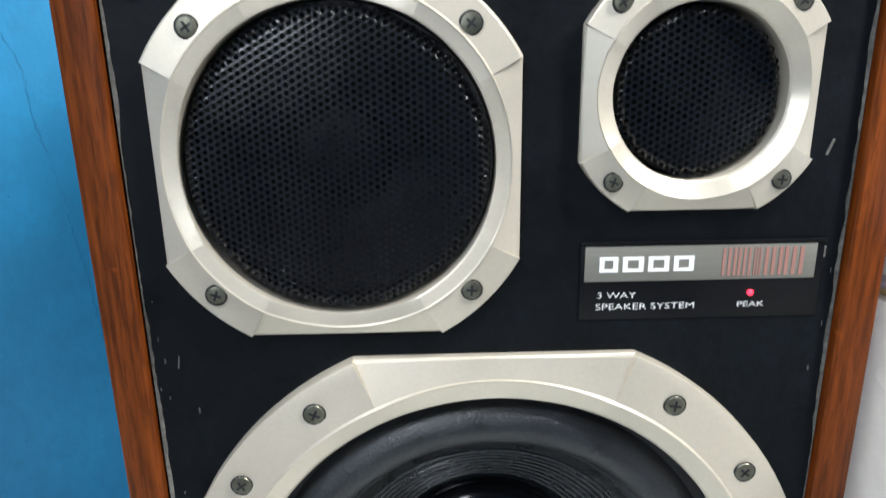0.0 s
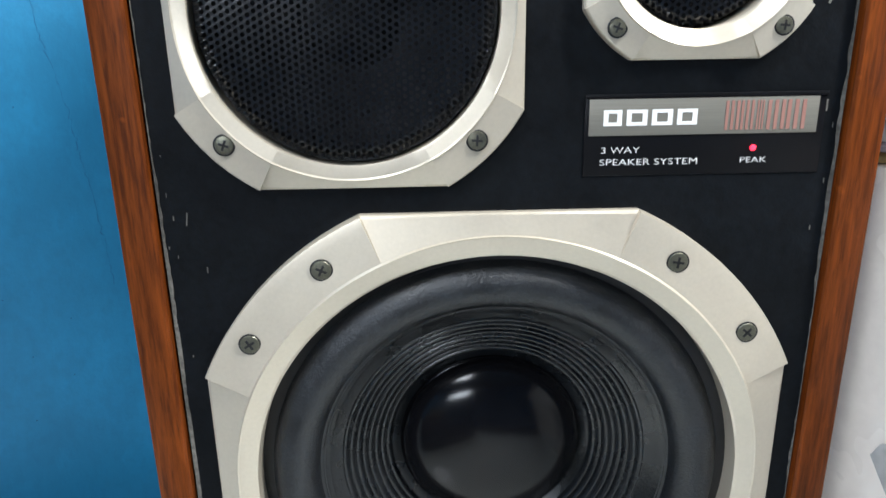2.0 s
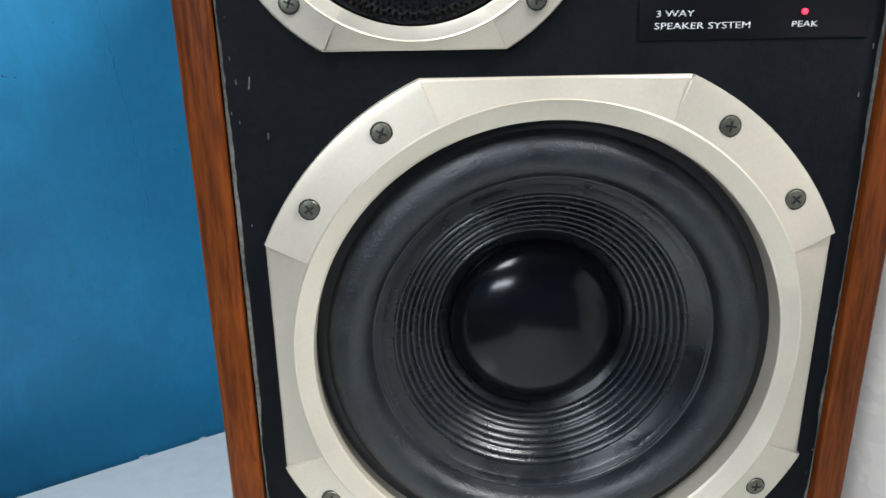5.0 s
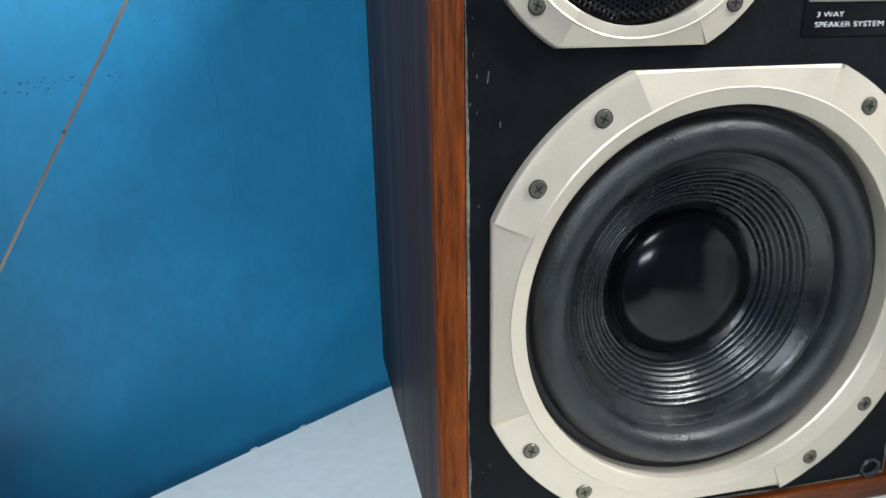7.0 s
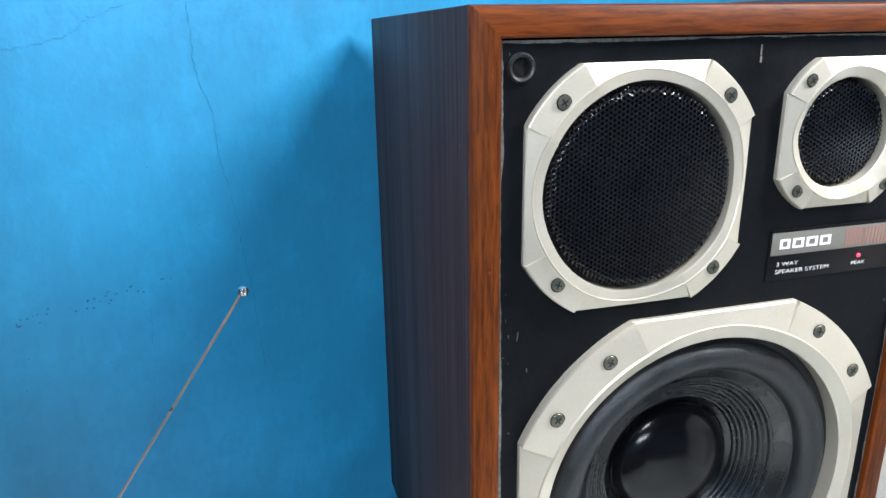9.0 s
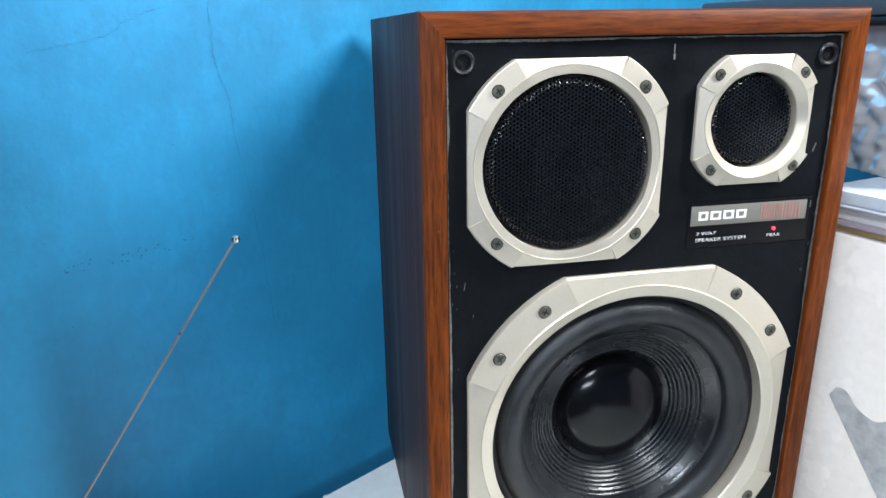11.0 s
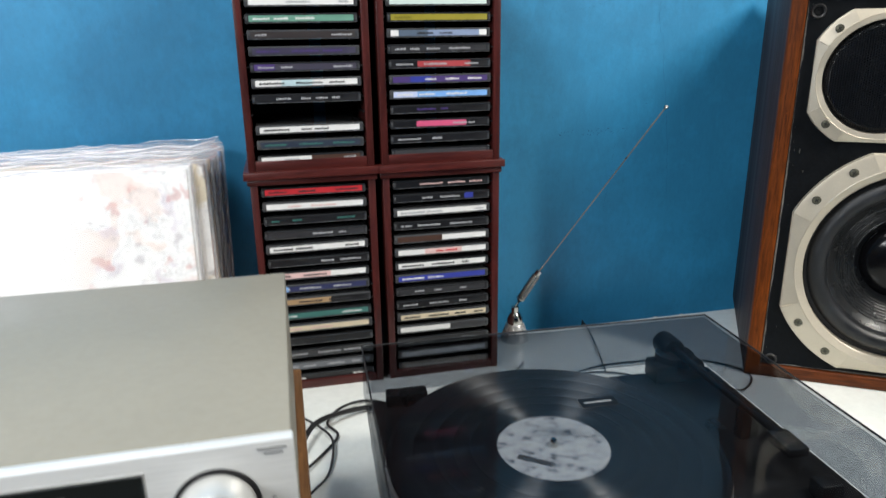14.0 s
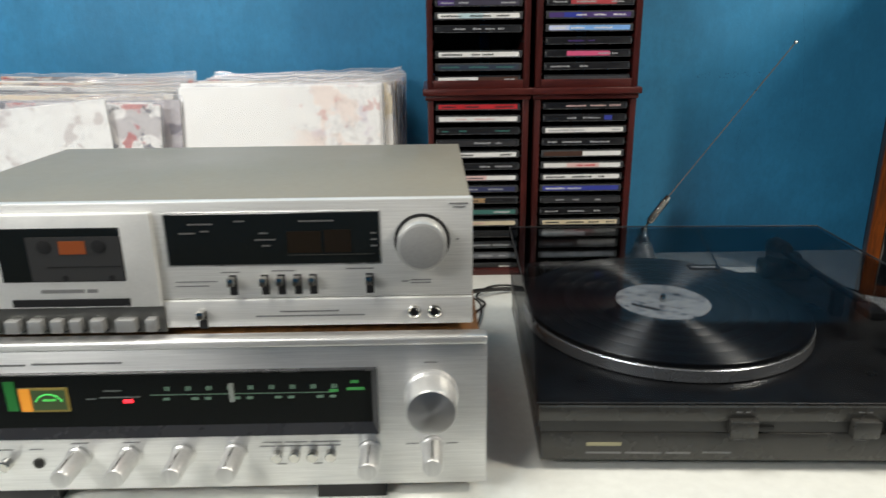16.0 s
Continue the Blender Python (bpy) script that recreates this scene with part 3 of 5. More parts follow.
    part("worn_edge", bm, M_SCUFF, baffle, "pale worn edge")
    bm = bmesh.new()
    for x, z, w, h, a in ((-0.1385, 0.3, 0.0006, 0.006, 8), (0.0145, 0.4655, 0.0012, 0.006, 0), (0.0148, 0.46, 0.0015, 0.004, 0), (0.139, 0.39, 0.0012, 0.007, 20), (0.143, 0.345, 0.0009, 0.005, 0), (-0.132, 0.276, 0.0007, 0.003, 0), (0.108, 0.366, 0.0004, 0.003, 5)):
        b2 = box(-w / 2, w / 2, -0.0002, 0, -h / 2, h / 2, 0.0001, 1)
        b2.transform(pose(x, BAFFLE_Y, z, 0, a, 0))
        me = bpy.data.meshes.new("t")
        b2.to_mesh(me), b2.free()
        bm.from_mesh(me)
        bpy.data.meshes.remove(me)
    for _ in range(70):
        x, z = rng.choice((rng.uniform(-ix, ix), rng.choice((-1, 1)) * (ix - abs(rng.gauss(0, 0.006))))), rng.uniform(iz0, iz1)
        if all(math.hypot(x - hx, z - hz) > hr + 0.035 for hx, hz, hr in holes) and not (0.035 < x < 0.145 and 0.31 < z < 0.355):
            w, h = rng.uniform(0.0002, 0.0005), rng.uniform(0.0004, 0.0025)
            box(x - w, x, BAFFLE_Y - 0.0002, BAFFLE_Y, z - h, z, bm=bm)
    tagged(part("scuff", bm, M_SCUFF, baffle, "pale scuff marks"), kind="stuff")
    # sockets for the missing grille
    for x in (-0.139, 0.139):
        for z in (0.0244, 0.4593):
            socket = part("grille_socket", lathe([(0.0082, -0.002), (0.0082, 0.001), (0.0072, 0.0022), (0.0058, 0.0016), (0.0042, -0.002), (0.0032, -0.009), (0, -0.009)], facing(x, BAFFLE_Y, z), 28), M_BLACK_PLASTIC, s, "black plastic ring socket")
            # Flat black disc across the hole, painting in the shade inside it.
            part("socket_hole_shade", lathe([(0.0046, 0.0), (0, 0.0)], facing(x, BAFFLE_Y, z), 24), M_DARK, socket)

    def driver(name, label, cx, cz, half, R, hole, rim, H, dish, screw_at, screw_r):
        d = part(name, bezel(cx, cz, half, R, hole, rim, H, dish), M_RING, s, label, smooth=12)
        head, cross = mesh_from("screw", screw_bm(screw_r), M_SCREW), mesh_from("screw_slot", cross_bm(screw_r), M_DARK)
        for i, (dx, dz) in enumerate(screw_at):
            hs = H * (1 - 0.26 * (math.hypot(dx, dz) - rim) / (R - rim)) - RIM_STEP
            sc = new("screw", head)
            sc.parent = d
            sc.matrix_local = pose(cx + dx, BAFFLE_Y - hs + 0.0005, cz + dz, 0, 37 * i, 0)
            sl = new("screw_slot", cross)
            sl.parent = d
            sl.matrix_local = pose(cx + dx, BAFFLE_Y - hs + 0.0005, cz + dz, 0, 37 * i, 0)
            seat = lathe([(screw_r + 0.0006, 0.0001), (screw_r - 0.0002, 0.00025)], facing(cx + dx, BAFFLE_Y - hs - 0.0004, cz + dz), 24)
            part("screw_seat", seat, M_DARK, d)
        return d

    # woofer
    wx, wz = 0.0006, 0.1632
    pts = []
    for a in (34.8, 55.2):
        for sx in (-1, 1):
            for sz in (-1, 1):
                pts.append((sx * 0.1395 * math.cos(radians(a)), sz * 0.1395 * math.sin(radians(a))))
    w = driver("woofer", "woofer with a champagne cast bezel and black cone", wx, wz, 0.1378, 0.1512, 0.1185, 0.1278, 0.0112, 0.0, pts, 0.0046)
    f = facing(wx, BAFFLE_Y, wz)
    part("basket_rim", lathe([(0.123, -0.011), (0.1185, -0.006), (0.114, -0.005), (0.1105, -0.006)], f, 96), M_DARK, w)
    roll = [(0.1135, -0.0062)] + [(0.1015 - 0.0112 * math.cos(math.pi * k / 14), -0.006 + 0.0108 * math.sin(math.pi * k / 14)) for k in range(14, -1, -1)][1:-1] + [(0.0898, -0.0075), (0.0875, -0.0085)]
    part("surround", lathe(roll, f, 128), M_RUBBER, w, "rolled black rubber surround")
    cone = [(0.0885, -0.0078), (0.0862, -0.0102)]
    for k in range(110):
        t = k / 109
        r = 0.0855 - (0.0855 - 0.049) * t
        h = -0.0106 - 0.0255 * t ** 0.9
        if 0.0545 < r < 0.0795:
            ph = (r - 0.0545) / 0.025 * 8
            h += 0.0015 * abs(math.sin(math.pi * ph)) ** 0.7
        cone.append((r, h))
    part("cone", lathe(cone, f, 128), M_CONE, w, "ribbed black paper cone")
    cap = [(0.0495, -0.0362), (0.0498, -0.0342), (0.0494, -0.0335), (0.0488, -0.0338), (0.0485, -0.0342)]
    cap += [(0.0483 * math.cos(math.pi / 2 * k / 14), -0.0341 + 0.019 * math.sin(math.pi / 2 * k / 14)) for k in range(15)]
    part("dust_cap", lathe(cap, f, 96), M_CAP, w, "glossy black domed dust cap")
    # midrange
    mx, mz = -0.063, 0.387
    q = 0.0754 * math.sqrt(0.5)
    d = driver("midrange", "midrange driver with a champagne bezel and steel mesh", mx, mz, 0.0738, 0.0844, 0.0636, 0.07, 0.0092, 0.0, [(a * q, b * q) for a in (-1, 1) for b in (-1, 1)], 0.0041)
    g = new("grille", perforated(mx, mz, 0.0622, BAFFLE_Y - 0.0058, edge=0.006))
    g.parent = d
    tagged(g, "black perforated steel grille")
    f = facing(mx, BAFFLE_Y, mz)
    part("cone", lathe([(0.0632, -0.004), (0.0625, -0.0005), (0.0605, -0.001), (0.058, -0.006), (0.022, -0.022), (0.02, -0.018), (0, -0.012)], f, 64), M_DARK, d)
    # tweeter
    tx, tz = 0.0819, 0.4126
    q = 0.0485 * math.sqrt(0.5)
    d = driver("tweeter", "tweeter with a champagne dished bezel and steel mesh", tx, tz, 0.0474, 0.0545, 0.0352, 0.042, 0.0094, 0.0025, [(a * q, b * q) for a in (-1, 1) for b in (-1, 1)], 0.0036)
    g = new("grille", perforated(tx, tz, 0.0343, BAFFLE_Y - 0.0008, edge=0.004))
    g.parent = d
    tagged(g, "black perforated steel grille")
    f = facing(tx, BAFFLE_Y, tz)
    part("cone", lathe([(0.0338, -0.006), (0.033, -0.003), (0.032, -0.006), (0.012, -0.014), (0.009, -0.010), (0, -0.008)], f, 48), M_DARK, d)
    # badge
    b = part("badge", box(0.0375, 0.1425, BAFFLE_Y - 0.0006, BAFFLE_Y + 0.002, 0.3158, 0.3508, 0.0003), M_BADGE_BLACK, s, "black nameplate with a bronze-grey band")
    by = BAFFLE_Y - 0.0006
    part("badge_band", box(0.0392, 0.1392, by - 0.0005, by, 0.3335, 0.3492, 0.0002), M_BADGE_GREY, b)
    part("badge_rim", box(0.0375, 0.1428, by - 0.0008, by, 0.3496, 0.3512, 0.0002), M_BADGE_BLACK, b)
    bm = bmesh.new()
    for x0, x1 in ((0.0455, 0.0535), (0.0555, 0.0645), (0.0665, 0.0755), (0.0775, 0.0862)):
        for a0, a1, c0, c1 in ((x0, x1, 0.3378, 0.3393), (x0, x1, 0.3431, 0.3446), (x0, x0 + 0.0021, 0.3393, 0.3431), (x1 - 0.0021, x1, 0.3393, 0.3431)):
            box(a0, a1, by - 0.0007, by - 0.0005, c0, c1, bm=bm)
    part("logo", bm, M_WHITE_INK, b, "white block mark")
    for x0, x1 in ((0.0985, 0.1045), (0.1053, 0.1108), (0.1122, 0.1152), (0.1168, 0.1244), (0.1254, 0.1335)):
        for k in range(3):
            ww = (x1 - x0) / 5
            xx = x0 + k * 2 * ww
            part("mark_bar", box(xx, xx + ww, by - 0.0007, by - 0.0005, 0.3352, 0.3478), M_RED_INK, b)
    part("lettering", text_bm("3 WAY", 0.0039, Matrix.Translation((0.0448, by - 0.0002, 0.3258)) @ WIDE), M_WHITE_INK, b, "white words 3 WAY")
    part("lettering", text_bm("SPEAKER SYSTEM", 0.004, Matrix.Translation((0.0445, by - 0.0002, 0.3205)) @ WIDE), M_WHITE_INK, b, "white words SPEAKER SYSTEM")
    part("lettering", text_bm("PEAK", 0.0036, Matrix.Translation((0.1067, by - 0.0002, 0.3207)) @ WIDE), M_WHITE_INK, b, "white word PEAK")
    part("peak_light", lathe([(0.0013, 0), (0.0013, 0.0006), (0.0009, 0.0011), (0, 0.0013)], facing(0.1122, by, 0.3272), 20), M_LED, b, "lit red peak light")


build_speaker()


# ---- the two-high racks with their discs ----
CD_Y, CD_W, CD_H, CD_D = 0.4178, 0.1245, 0.0102, 0.142
INK = {}


def ink(c):
    if c not in INK:
        INK[c] = worn("spine_print", c, 0.4, scale=300, vary=0.12, bumpy=0, stretch=(0.3, 1, 1), coat=0.15)
    return INK[c]


W_, K_, G_ = (0.78, 0.78, 0.77), (0.008, 0.008, 0.01), (0.03, 0.03, 0.034)
CREAM, RED, NAVY = (0.72, 0.62, 0.45), (0.6, 0.03, 0.04), (0.03, 0.035, 0.1)
BLUE, TEAL, PURP = (0.035, 0.05, 0.32), (0.05, 0.17, 0.15), (0.07, 0.04, 0.17)
PINK, YEL, MINT, SKY = (0.65, 0.1, 0.22), (0.3, 0.26, 0.03), (0.13, 0.3, 0.23), (0.2, 0.42, 0.8)
BROWN, LGREY, ROSE = (0.07, 0.035, 0.025), (0.42, 0.43, 0.45), (0.75, 0.52, 0.5)
# each spine: stretches of colour (share of the width, colour), then the colour of its writing
LOWER_L = [([(1, RED)], None), ([(1, W_)], ROSE), ([(1, K_)], TEAL), ([(1, G_)], LGREY), ([(1, W_)], None), ([(1, K_)], LGREY), ([(0.12, SKY), (0.5, ROSE), (0.38, W_)], None), ([(0.16, SKY), (0.84, NAVY)], LGREY), ([(0.6, (0.4, 0.26, 0.14)), (0.4, K_)], None), ([(1, TEAL)], W_), ([(1, CREAM)], ROSE), ([(1, K_)], LGREY), ([(1, G_)], LGREY), ([(1, (0.14, 0.15, 0.17))], None), ([(1, K_)], W_)]
LOWER_R = [([(1, K_)], ROSE), ([(0.75, K_), (0.1, BLUE), (0.15, K_)], LGREY), ([(1, W_)], LGREY), ([(1, K_)], LGREY), ([(0.5, BROWN), (0.5, W_)], None), ([(0.3, W_), (0.42, ROSE), (0.28, W_)], RED), ([(1, W_)], None), ([(1, BLUE)], W_), ([(1, G_)], LGREY), ([(1, K_)], LGREY), ([(1, CREAM)], None), ([(0.58, W_), (0.42, G_)], None), ([(1, K_)], None), ([(1, LGREY)], None), ([(1, K_)], LGREY)]
UPPER_L = [([(0.5, W_), (0.5, BROWN)], LGREY), ([(1, (0.025, 0.035, 0.06))], TEAL), ([(1, W_)], None), None, ([(1, K_)], LGREY), ([(0.25, W_), (0.3, (0.5, 0.66, 0.7)), (0.45, W_)], None), ([(0.2, PURP), (0.8, (0.05, 0.045, 0.07))], LGREY), ([(1, (0.045, 0.04, 0.075))], PURP), ([(1, (0.035, 0.028, 0.028))], LGREY), ([(1, MINT)], W_), ([(1, W_)], LGREY), ([(1, LGREY)], None), ([(1, W_)], None), ([(1, K_)], LGREY), ([(1, W_)], None)]
UPPER_R = [([(1, (0.05, 0.05, 0.055))], None), ([(1, K_)], LGREY), ([(0.24, K_), (0.54, PINK), (0.22, K_)], None), ([(1, K_)], PURP), ([(0.25, (0.55, 0.62, 0.85)), (0.75, SKY)], W_), ([(0.18, PURP), (0.22, BLUE), (0.6, PURP)], W_), ([(0.26, K_), (0.56, (0.42, 0.06, 0.07)), (0.18, K_)], LGREY), ([(1, G_)], LGREY), ([(0.08, W_), (0.3, (0.1, 0.14, 0.2)), (0.54, (0.25, 0.32, 0.48)), (0.08, W_)], None), ([(1, YEL)], (0.2, 0.18, 0.02)), ([(1, (0.62, 0.74, 0.7))], None), ([(1, (0.76, 0.73, 0.62))], None), ([(1, W_)], None), ([(1, W_)], LGREY), ([(1, K_)], None)]


def build_cd(x, z, spec, rng, dark):
    stretches, writing = spec
    c = thing("cd_case", "plastic-cased compact disc with a printed spine, in a rack slot", "compact disc", pose(x + rng.uniform(-0.0006, 0.0006), CD_Y + rng.uniform(-0.0015, 0.0015), z, 0, rng.uniform(-0.25, 0.25), rng.uniform(-0.3, 0.3)), "discs in the racks")
    part("case", box(-CD_W / 2, CD_W / 2, 0, CD_D, 0, CD_H, 0.0006, 1), M_CASE if dark else M_CASE_CLEAR, c)
    # Pale grey strip: the glint along the case edge, put in as colour.
    part("case_edge_glint", box(-CD_W / 2 + 0.001, CD_W / 2 - 0.001, -0.0006, 0.0004, 0.0003, 0.0011), M_CASE_GLINT_HINGE, c, "pale strip drawn for the glint on the clear lid")
    for sx in (-1, 1):
        part("case_hinge", box(min(sx * (CD_W / 2 - 0.0008), sx * (CD_W / 2 - 0.0036)), max(sx * (CD_W / 2 - 0.0008), sx * (CD_W / 2 - 0.0036)), -0.0006, 0.0004, 0.0022, CD_H - 0.0024), M_CASE_GLINT_HINGE, c, "clear plastic hinge")
    x0, inner = -CD_W / 2 + 0.0045, CD_W - 0.009
    for share, col in stretches:
        part("spine_card", box(x0, x0 + inner * share, -0.0005, 0.0003, 0.0018, CD_H - 0.0018), ink(col), c)
        x0 += inner * share
    if not writing and rng.random() < 0.75:
        writing = LGREY if sum(stretches[0][1]) < 0.5 else G_
    if writing:
        bm = bmesh.new()
        p = -CD_W / 2 + 0.009
        while p < CD_W / 2 - 0.02:
            l = rng.uniform(0.008, 0.03)
            if rng.random() < 0.7:
                q = p
                while q < min(p + l, CD_W / 2 - 0.01):
                    g = rng.uniform(0.0008, 0.0022)
                    box(q, min(q + g, CD_W / 2 - 0.007), -0.0008, -0.0005, 0.0038, 0.0038 + rng.uniform(0.0016, 0.0026), bm=bm)
                    q += g + 0.0005
            p += l + rng.uniform(0.003, 0.016)
        if len(bm.verts):
            tagged(part("spine_writing", bm, ink(writing), c), kind="stuff")
        else:
            bm.free()


def build_rack(name, x0, x1, z0, z1, cap):
    r = thing(name, "dark mahogany-stained wooden disc rack, full of compact discs", "cd rack", pose((x0 + x1) / 2, CD_Y, z0), "stacked disc racks")
    h, H, t = (x1 - x0) / 2, z1 - z0, 0.0085
    for s in (-1, 1):
        part("side_panel", box(min(s * h, s * (h - t)), max(s * h, s * (h - t)), -0.003, 0.152, 0, H, 0.0008), M_RACK, r)
    part("back_panel", box(-h + t, 0.012, 0.147, 0.151, 0.012, H), M_RACK_IN, r)
    part("back_panel", box(0.028, h - t, 0.147, 0.151, 0.012, H), M_RACK_IN, r)
    part("base", box(-h + t, h - t, -0.002, 0.146, 0.0, 0.0115, 0.0006), M_RACK_H, r)
    for k in range(16):
        zz = 0.0125 + k * 0.0178
        if zz < H - 0.004:
            for s in (-1, 1):
                part("slot_rail", box(min(s * (h - t), s * (h - t - 0.0025)), max(s * (h - t), s * (h - t - 0.0025)), 0.002, 0.146, zz - 0.0022, zz - 0.0006), M_RACK_IN, r)
    if cap:
        part("cap", box(-h - 0.0065, h + 0.0058, -0.009, 0.156, H, H + 0.0095, 0.0012), M_RACK_H, r)
        part("cap_moulding", box(-h - 0.003, h + 0.0025, -0.005, 0.154, H - 0.0072, H - 0.0002, 0.0012), M_RACK_H, r)


rng = random.Random(11)
for x0, x1, low, high in ((-0.5916, -0.4436, LOWER_L, UPPER_L), (-0.4346, -0.2853, LOWER_R, UPPER_R)):
    build_rack("cd_rack", x0, x1, TABLE, 1.0295, True)
    build_rack("cd_rack", x0, x1, 1.0391, 1.317, True)
    cx = (x0 + x1) / 2
    for k, spec in enumerate(low):
        build_cd(cx, 1.0125 - CD_H / 2 - k * 0.01775, spec, rng, spec[0][0][1] in (K_, G_) or k % 3 == 0)
    for k, spec in enumerate(high):
        if spec:
            build_cd(cx, 1.0515 - CD_H / 2 + k * 0.01755, spec, rng, spec[0][0][1] in (K_, G_) or k % 3 == 0)


def spun_face():
    m, nt, b = nodes_of("spun_aluminium_face")
    b.inputs["Base Color"].default_value = (0.5, 0.5, 0.5, 1)
    b.inputs["Metallic"].default_value, b.inputs["Roughness"].default_value, b.inputs["Anisotropic"].default_value = 0.9, 0.36, 0.8
    tg = nt.nodes.new("ShaderNodeTangent")
    tg.direction_type, tg.axis = "RADIAL", "Y"
    link(nt, tg.outputs[0], b.inputs["Tangent"])
    return m


# ---- cassette deck on the receiver ----
def build_deck():
    X0, X1, Y0, Y1, Z0, Z1 = -0.986, -0.5555, -0.110, 0.147, 0.8995, 1.004
    d = thing("cassette_deck", "silver cassette deck with a grey-beige top, on the receiver", "cassette deck", pose(0, 0, 0))
    part("cover", box(X0 + 0.001, X1 - 0.001, Y0 + 0.0085, Y1, Z0 + 0.004, Z1 - 0.0012, 0.0016), M_DECK_TOP, d, "grey-beige enamelled steel cover")
    part("front_panel", box(X0, X1, Y0, Y0 + 0.008, 0.9262, Z1, 0.0012), M_ALU, d, "brushed aluminium front")
    part("lower_panel", box(X0, X1, Y0 - 0.002, Y0 + 0.008, 0.903, 0.9255, 0.0012), M_ALU, d)
    for x in (X0 + 0.05, X1 - 0.05):
        for y in (Y0 + 0.04, Y1 - 0.04):
            part("foot", lathe([(0, 0.0), (0.011, 0.0), (0.012, 0.004), (0.012, 0.006)], Matrix.Translation((x, y, 0.8975)), 20), M_BLACK_PLASTIC, d)
    f = Y0
    # cassette door
    door = part("cassette_door", box(-0.947, -0.7955, f - 0.006, f, 0.9225, 0.997, 0.0014), M_ALU_SATIN, d, "satin silver cassette door")
    fy = f - 0.006
    part("door_window", box(-0.912, -0.819, fy - 0.0006, fy + 0.001, 0.9442, 0.9866, 0.0005, 1), M_WINDOW, door, "dark clear window")
    part("cassette", box(-0.889, -0.8195, fy - 0.001, fy - 0.0006, 0.9452, 0.98), plain("cassette_shell", (0.045, 0.045, 0.045), 0.3), door, "grey cassette behind the window")
    part("cassette_label", box(-0.865, -0.8455, fy - 0.0013, fy - 0.001, 0.9665, 0.9768), plain("orange_label", (0.32, 0.075, 0.02), 0.4), door, "orange label")
    for x in (-0.876, -0.8355):
        part("reel_hub", lathe([(0.0052, 0), (0.0052, 0.0006), (0.003, 0.0008), (0, 0.0008)], facing(x, fy - 0.001, 0.9725), 20), M_DARK, door)
    part("cassette_seam", box(-0.876, -0.8205, fy - 0.0013, fy - 0.001, 0.9562, 0.9568), M_DARK, door)
    for x in (-0.864, -0.829):
        part("tape_post", lathe([(0.0022, 0), (0.0022, 0.0006), (0, 0.0006)], facing(x, fy - 0.001, 0.9475), 12), M_DARK, door)
    part("door_slot", box(-0.908, -0.8185, fy - 0.0006, fy + 0.001, 0.9242, 0.9302), M_DARK, door)
    part("door_mark", ring_text_bars([(-0.885, -0.852, 0.9366), (-0.85, -0.842, 0.9366)], fy, 0.0028), M_GREY_INK, door)
    # piano keys
    part("key_bed", box(-0.968, -0.7945, f - 0.0035, f - 0.002, 0.9005, 0.9215, 0.0003, 1), worn("grey_key_bed", (0.16, 0.16, 0.15), 0.45, metal=0.5), d)
    for x, w in ((-0.948, 0.011), (-0.929, 0.011), (-0.9105, 0.0108), (-0.893, 0.011), (-0.8765, 0.0088), (-0.862, 0.0086), (-0.8455, 0.0105), (-0.8235, 0.0155), (-0.804, 0.0082)):
        part("key", box(x - w / 2, x + w / 2, f - 0.011, f - 0.003, 0.9035, 0.914, 0.001), M_KEY, d, "satin silver key")
        part("key_gap", box(x - w / 2 - 0.0005, x + w / 2 + 0.0005, f - 0.0038, f - 0.0034, 0.9018, 0.9036), M_DARK, d)
    # display
    disp = part("display", box(-0.7872, -0.6262, f - 0.0009, f + 0.001, 0.954, 0.9945, 0.0004, 1), M_WINDOW, d, "black display window")
    part("display_rim", box(-0.7885, -0.625, f - 0.0004, f + 0.001, 0.9528, 0.9957, 0.0003, 1), worn("pale_rim", (0.55, 0.55, 0.53), 0.35, metal=0.7), d)
    part("level_meter", box(-0.696, -0.6705, f - 0.0012, f - 0.0009, 0.963, 0.98), plain("amber_meter", (0.013, 0.007, 0.002), 0.4), disp, "dim amber meter")
    part("level_meter", box(-0.668, -0.648, f - 0.0012, f - 0.0009, 0.963, 0.981), plain("amber_meter", (0.012, 0.0065, 0.002), 0.4), disp, "dim amber meter")
    tagged(part("display_mark", ring_text_bars([(-0.777, -0.765, 0.9795), (-0.7605, -0.7545, 0.981), (-0.77, -0.751, 0.9865), (-0.735, -0.727, 0.9885), (-0.717, -0.71, 0.979), (-0.7205, -0.705, 0.9738), (-0.7155, -0.709, 0.969), (-0.687, -0.66, 0.988), (-0.633, -0.6285, 0.978), (-0.633, -0.6285, 0.973), (-0.633, -0.6285, 0.968)], f - 0.0009, 0.0012), plain("faint_ink", (0.13, 0.13, 0.13), 0.5), disp), kind="stuff")
    part("display_line", box(-0.6965, -0.631, f - 0.0012, f - 0.0009, 0.9612, 0.9616), plain("faint_line", (0.06, 0.06, 0.055), 0.5), disp)
    # level knob
    k = part("level_knob", lathe([(0.0188, 0), (0.0188, 0.0165), (0.0182, 0.0178), (0.0168, 0.0185), (0, 0.0182)], facing(-0.594, f, 0.9712), 64), worn("satin_knob_side", (0.62, 0.62, 0.6), 0.34, metal=0.5, scale=120, vary=0.06, bumpy=0.05), d, "large satin silver level knob")
    part("knob_face", lathe([(0.0164, 0.0186), (0.016, 0.0188), (0, 0.0186)], facing(-0.594, f, 0.9712), 48), brushed("satin_knob_face", (0.36, 0.36, 0.355), 0.4, (30, 1, 30), 0.1), k, "satin silver face")
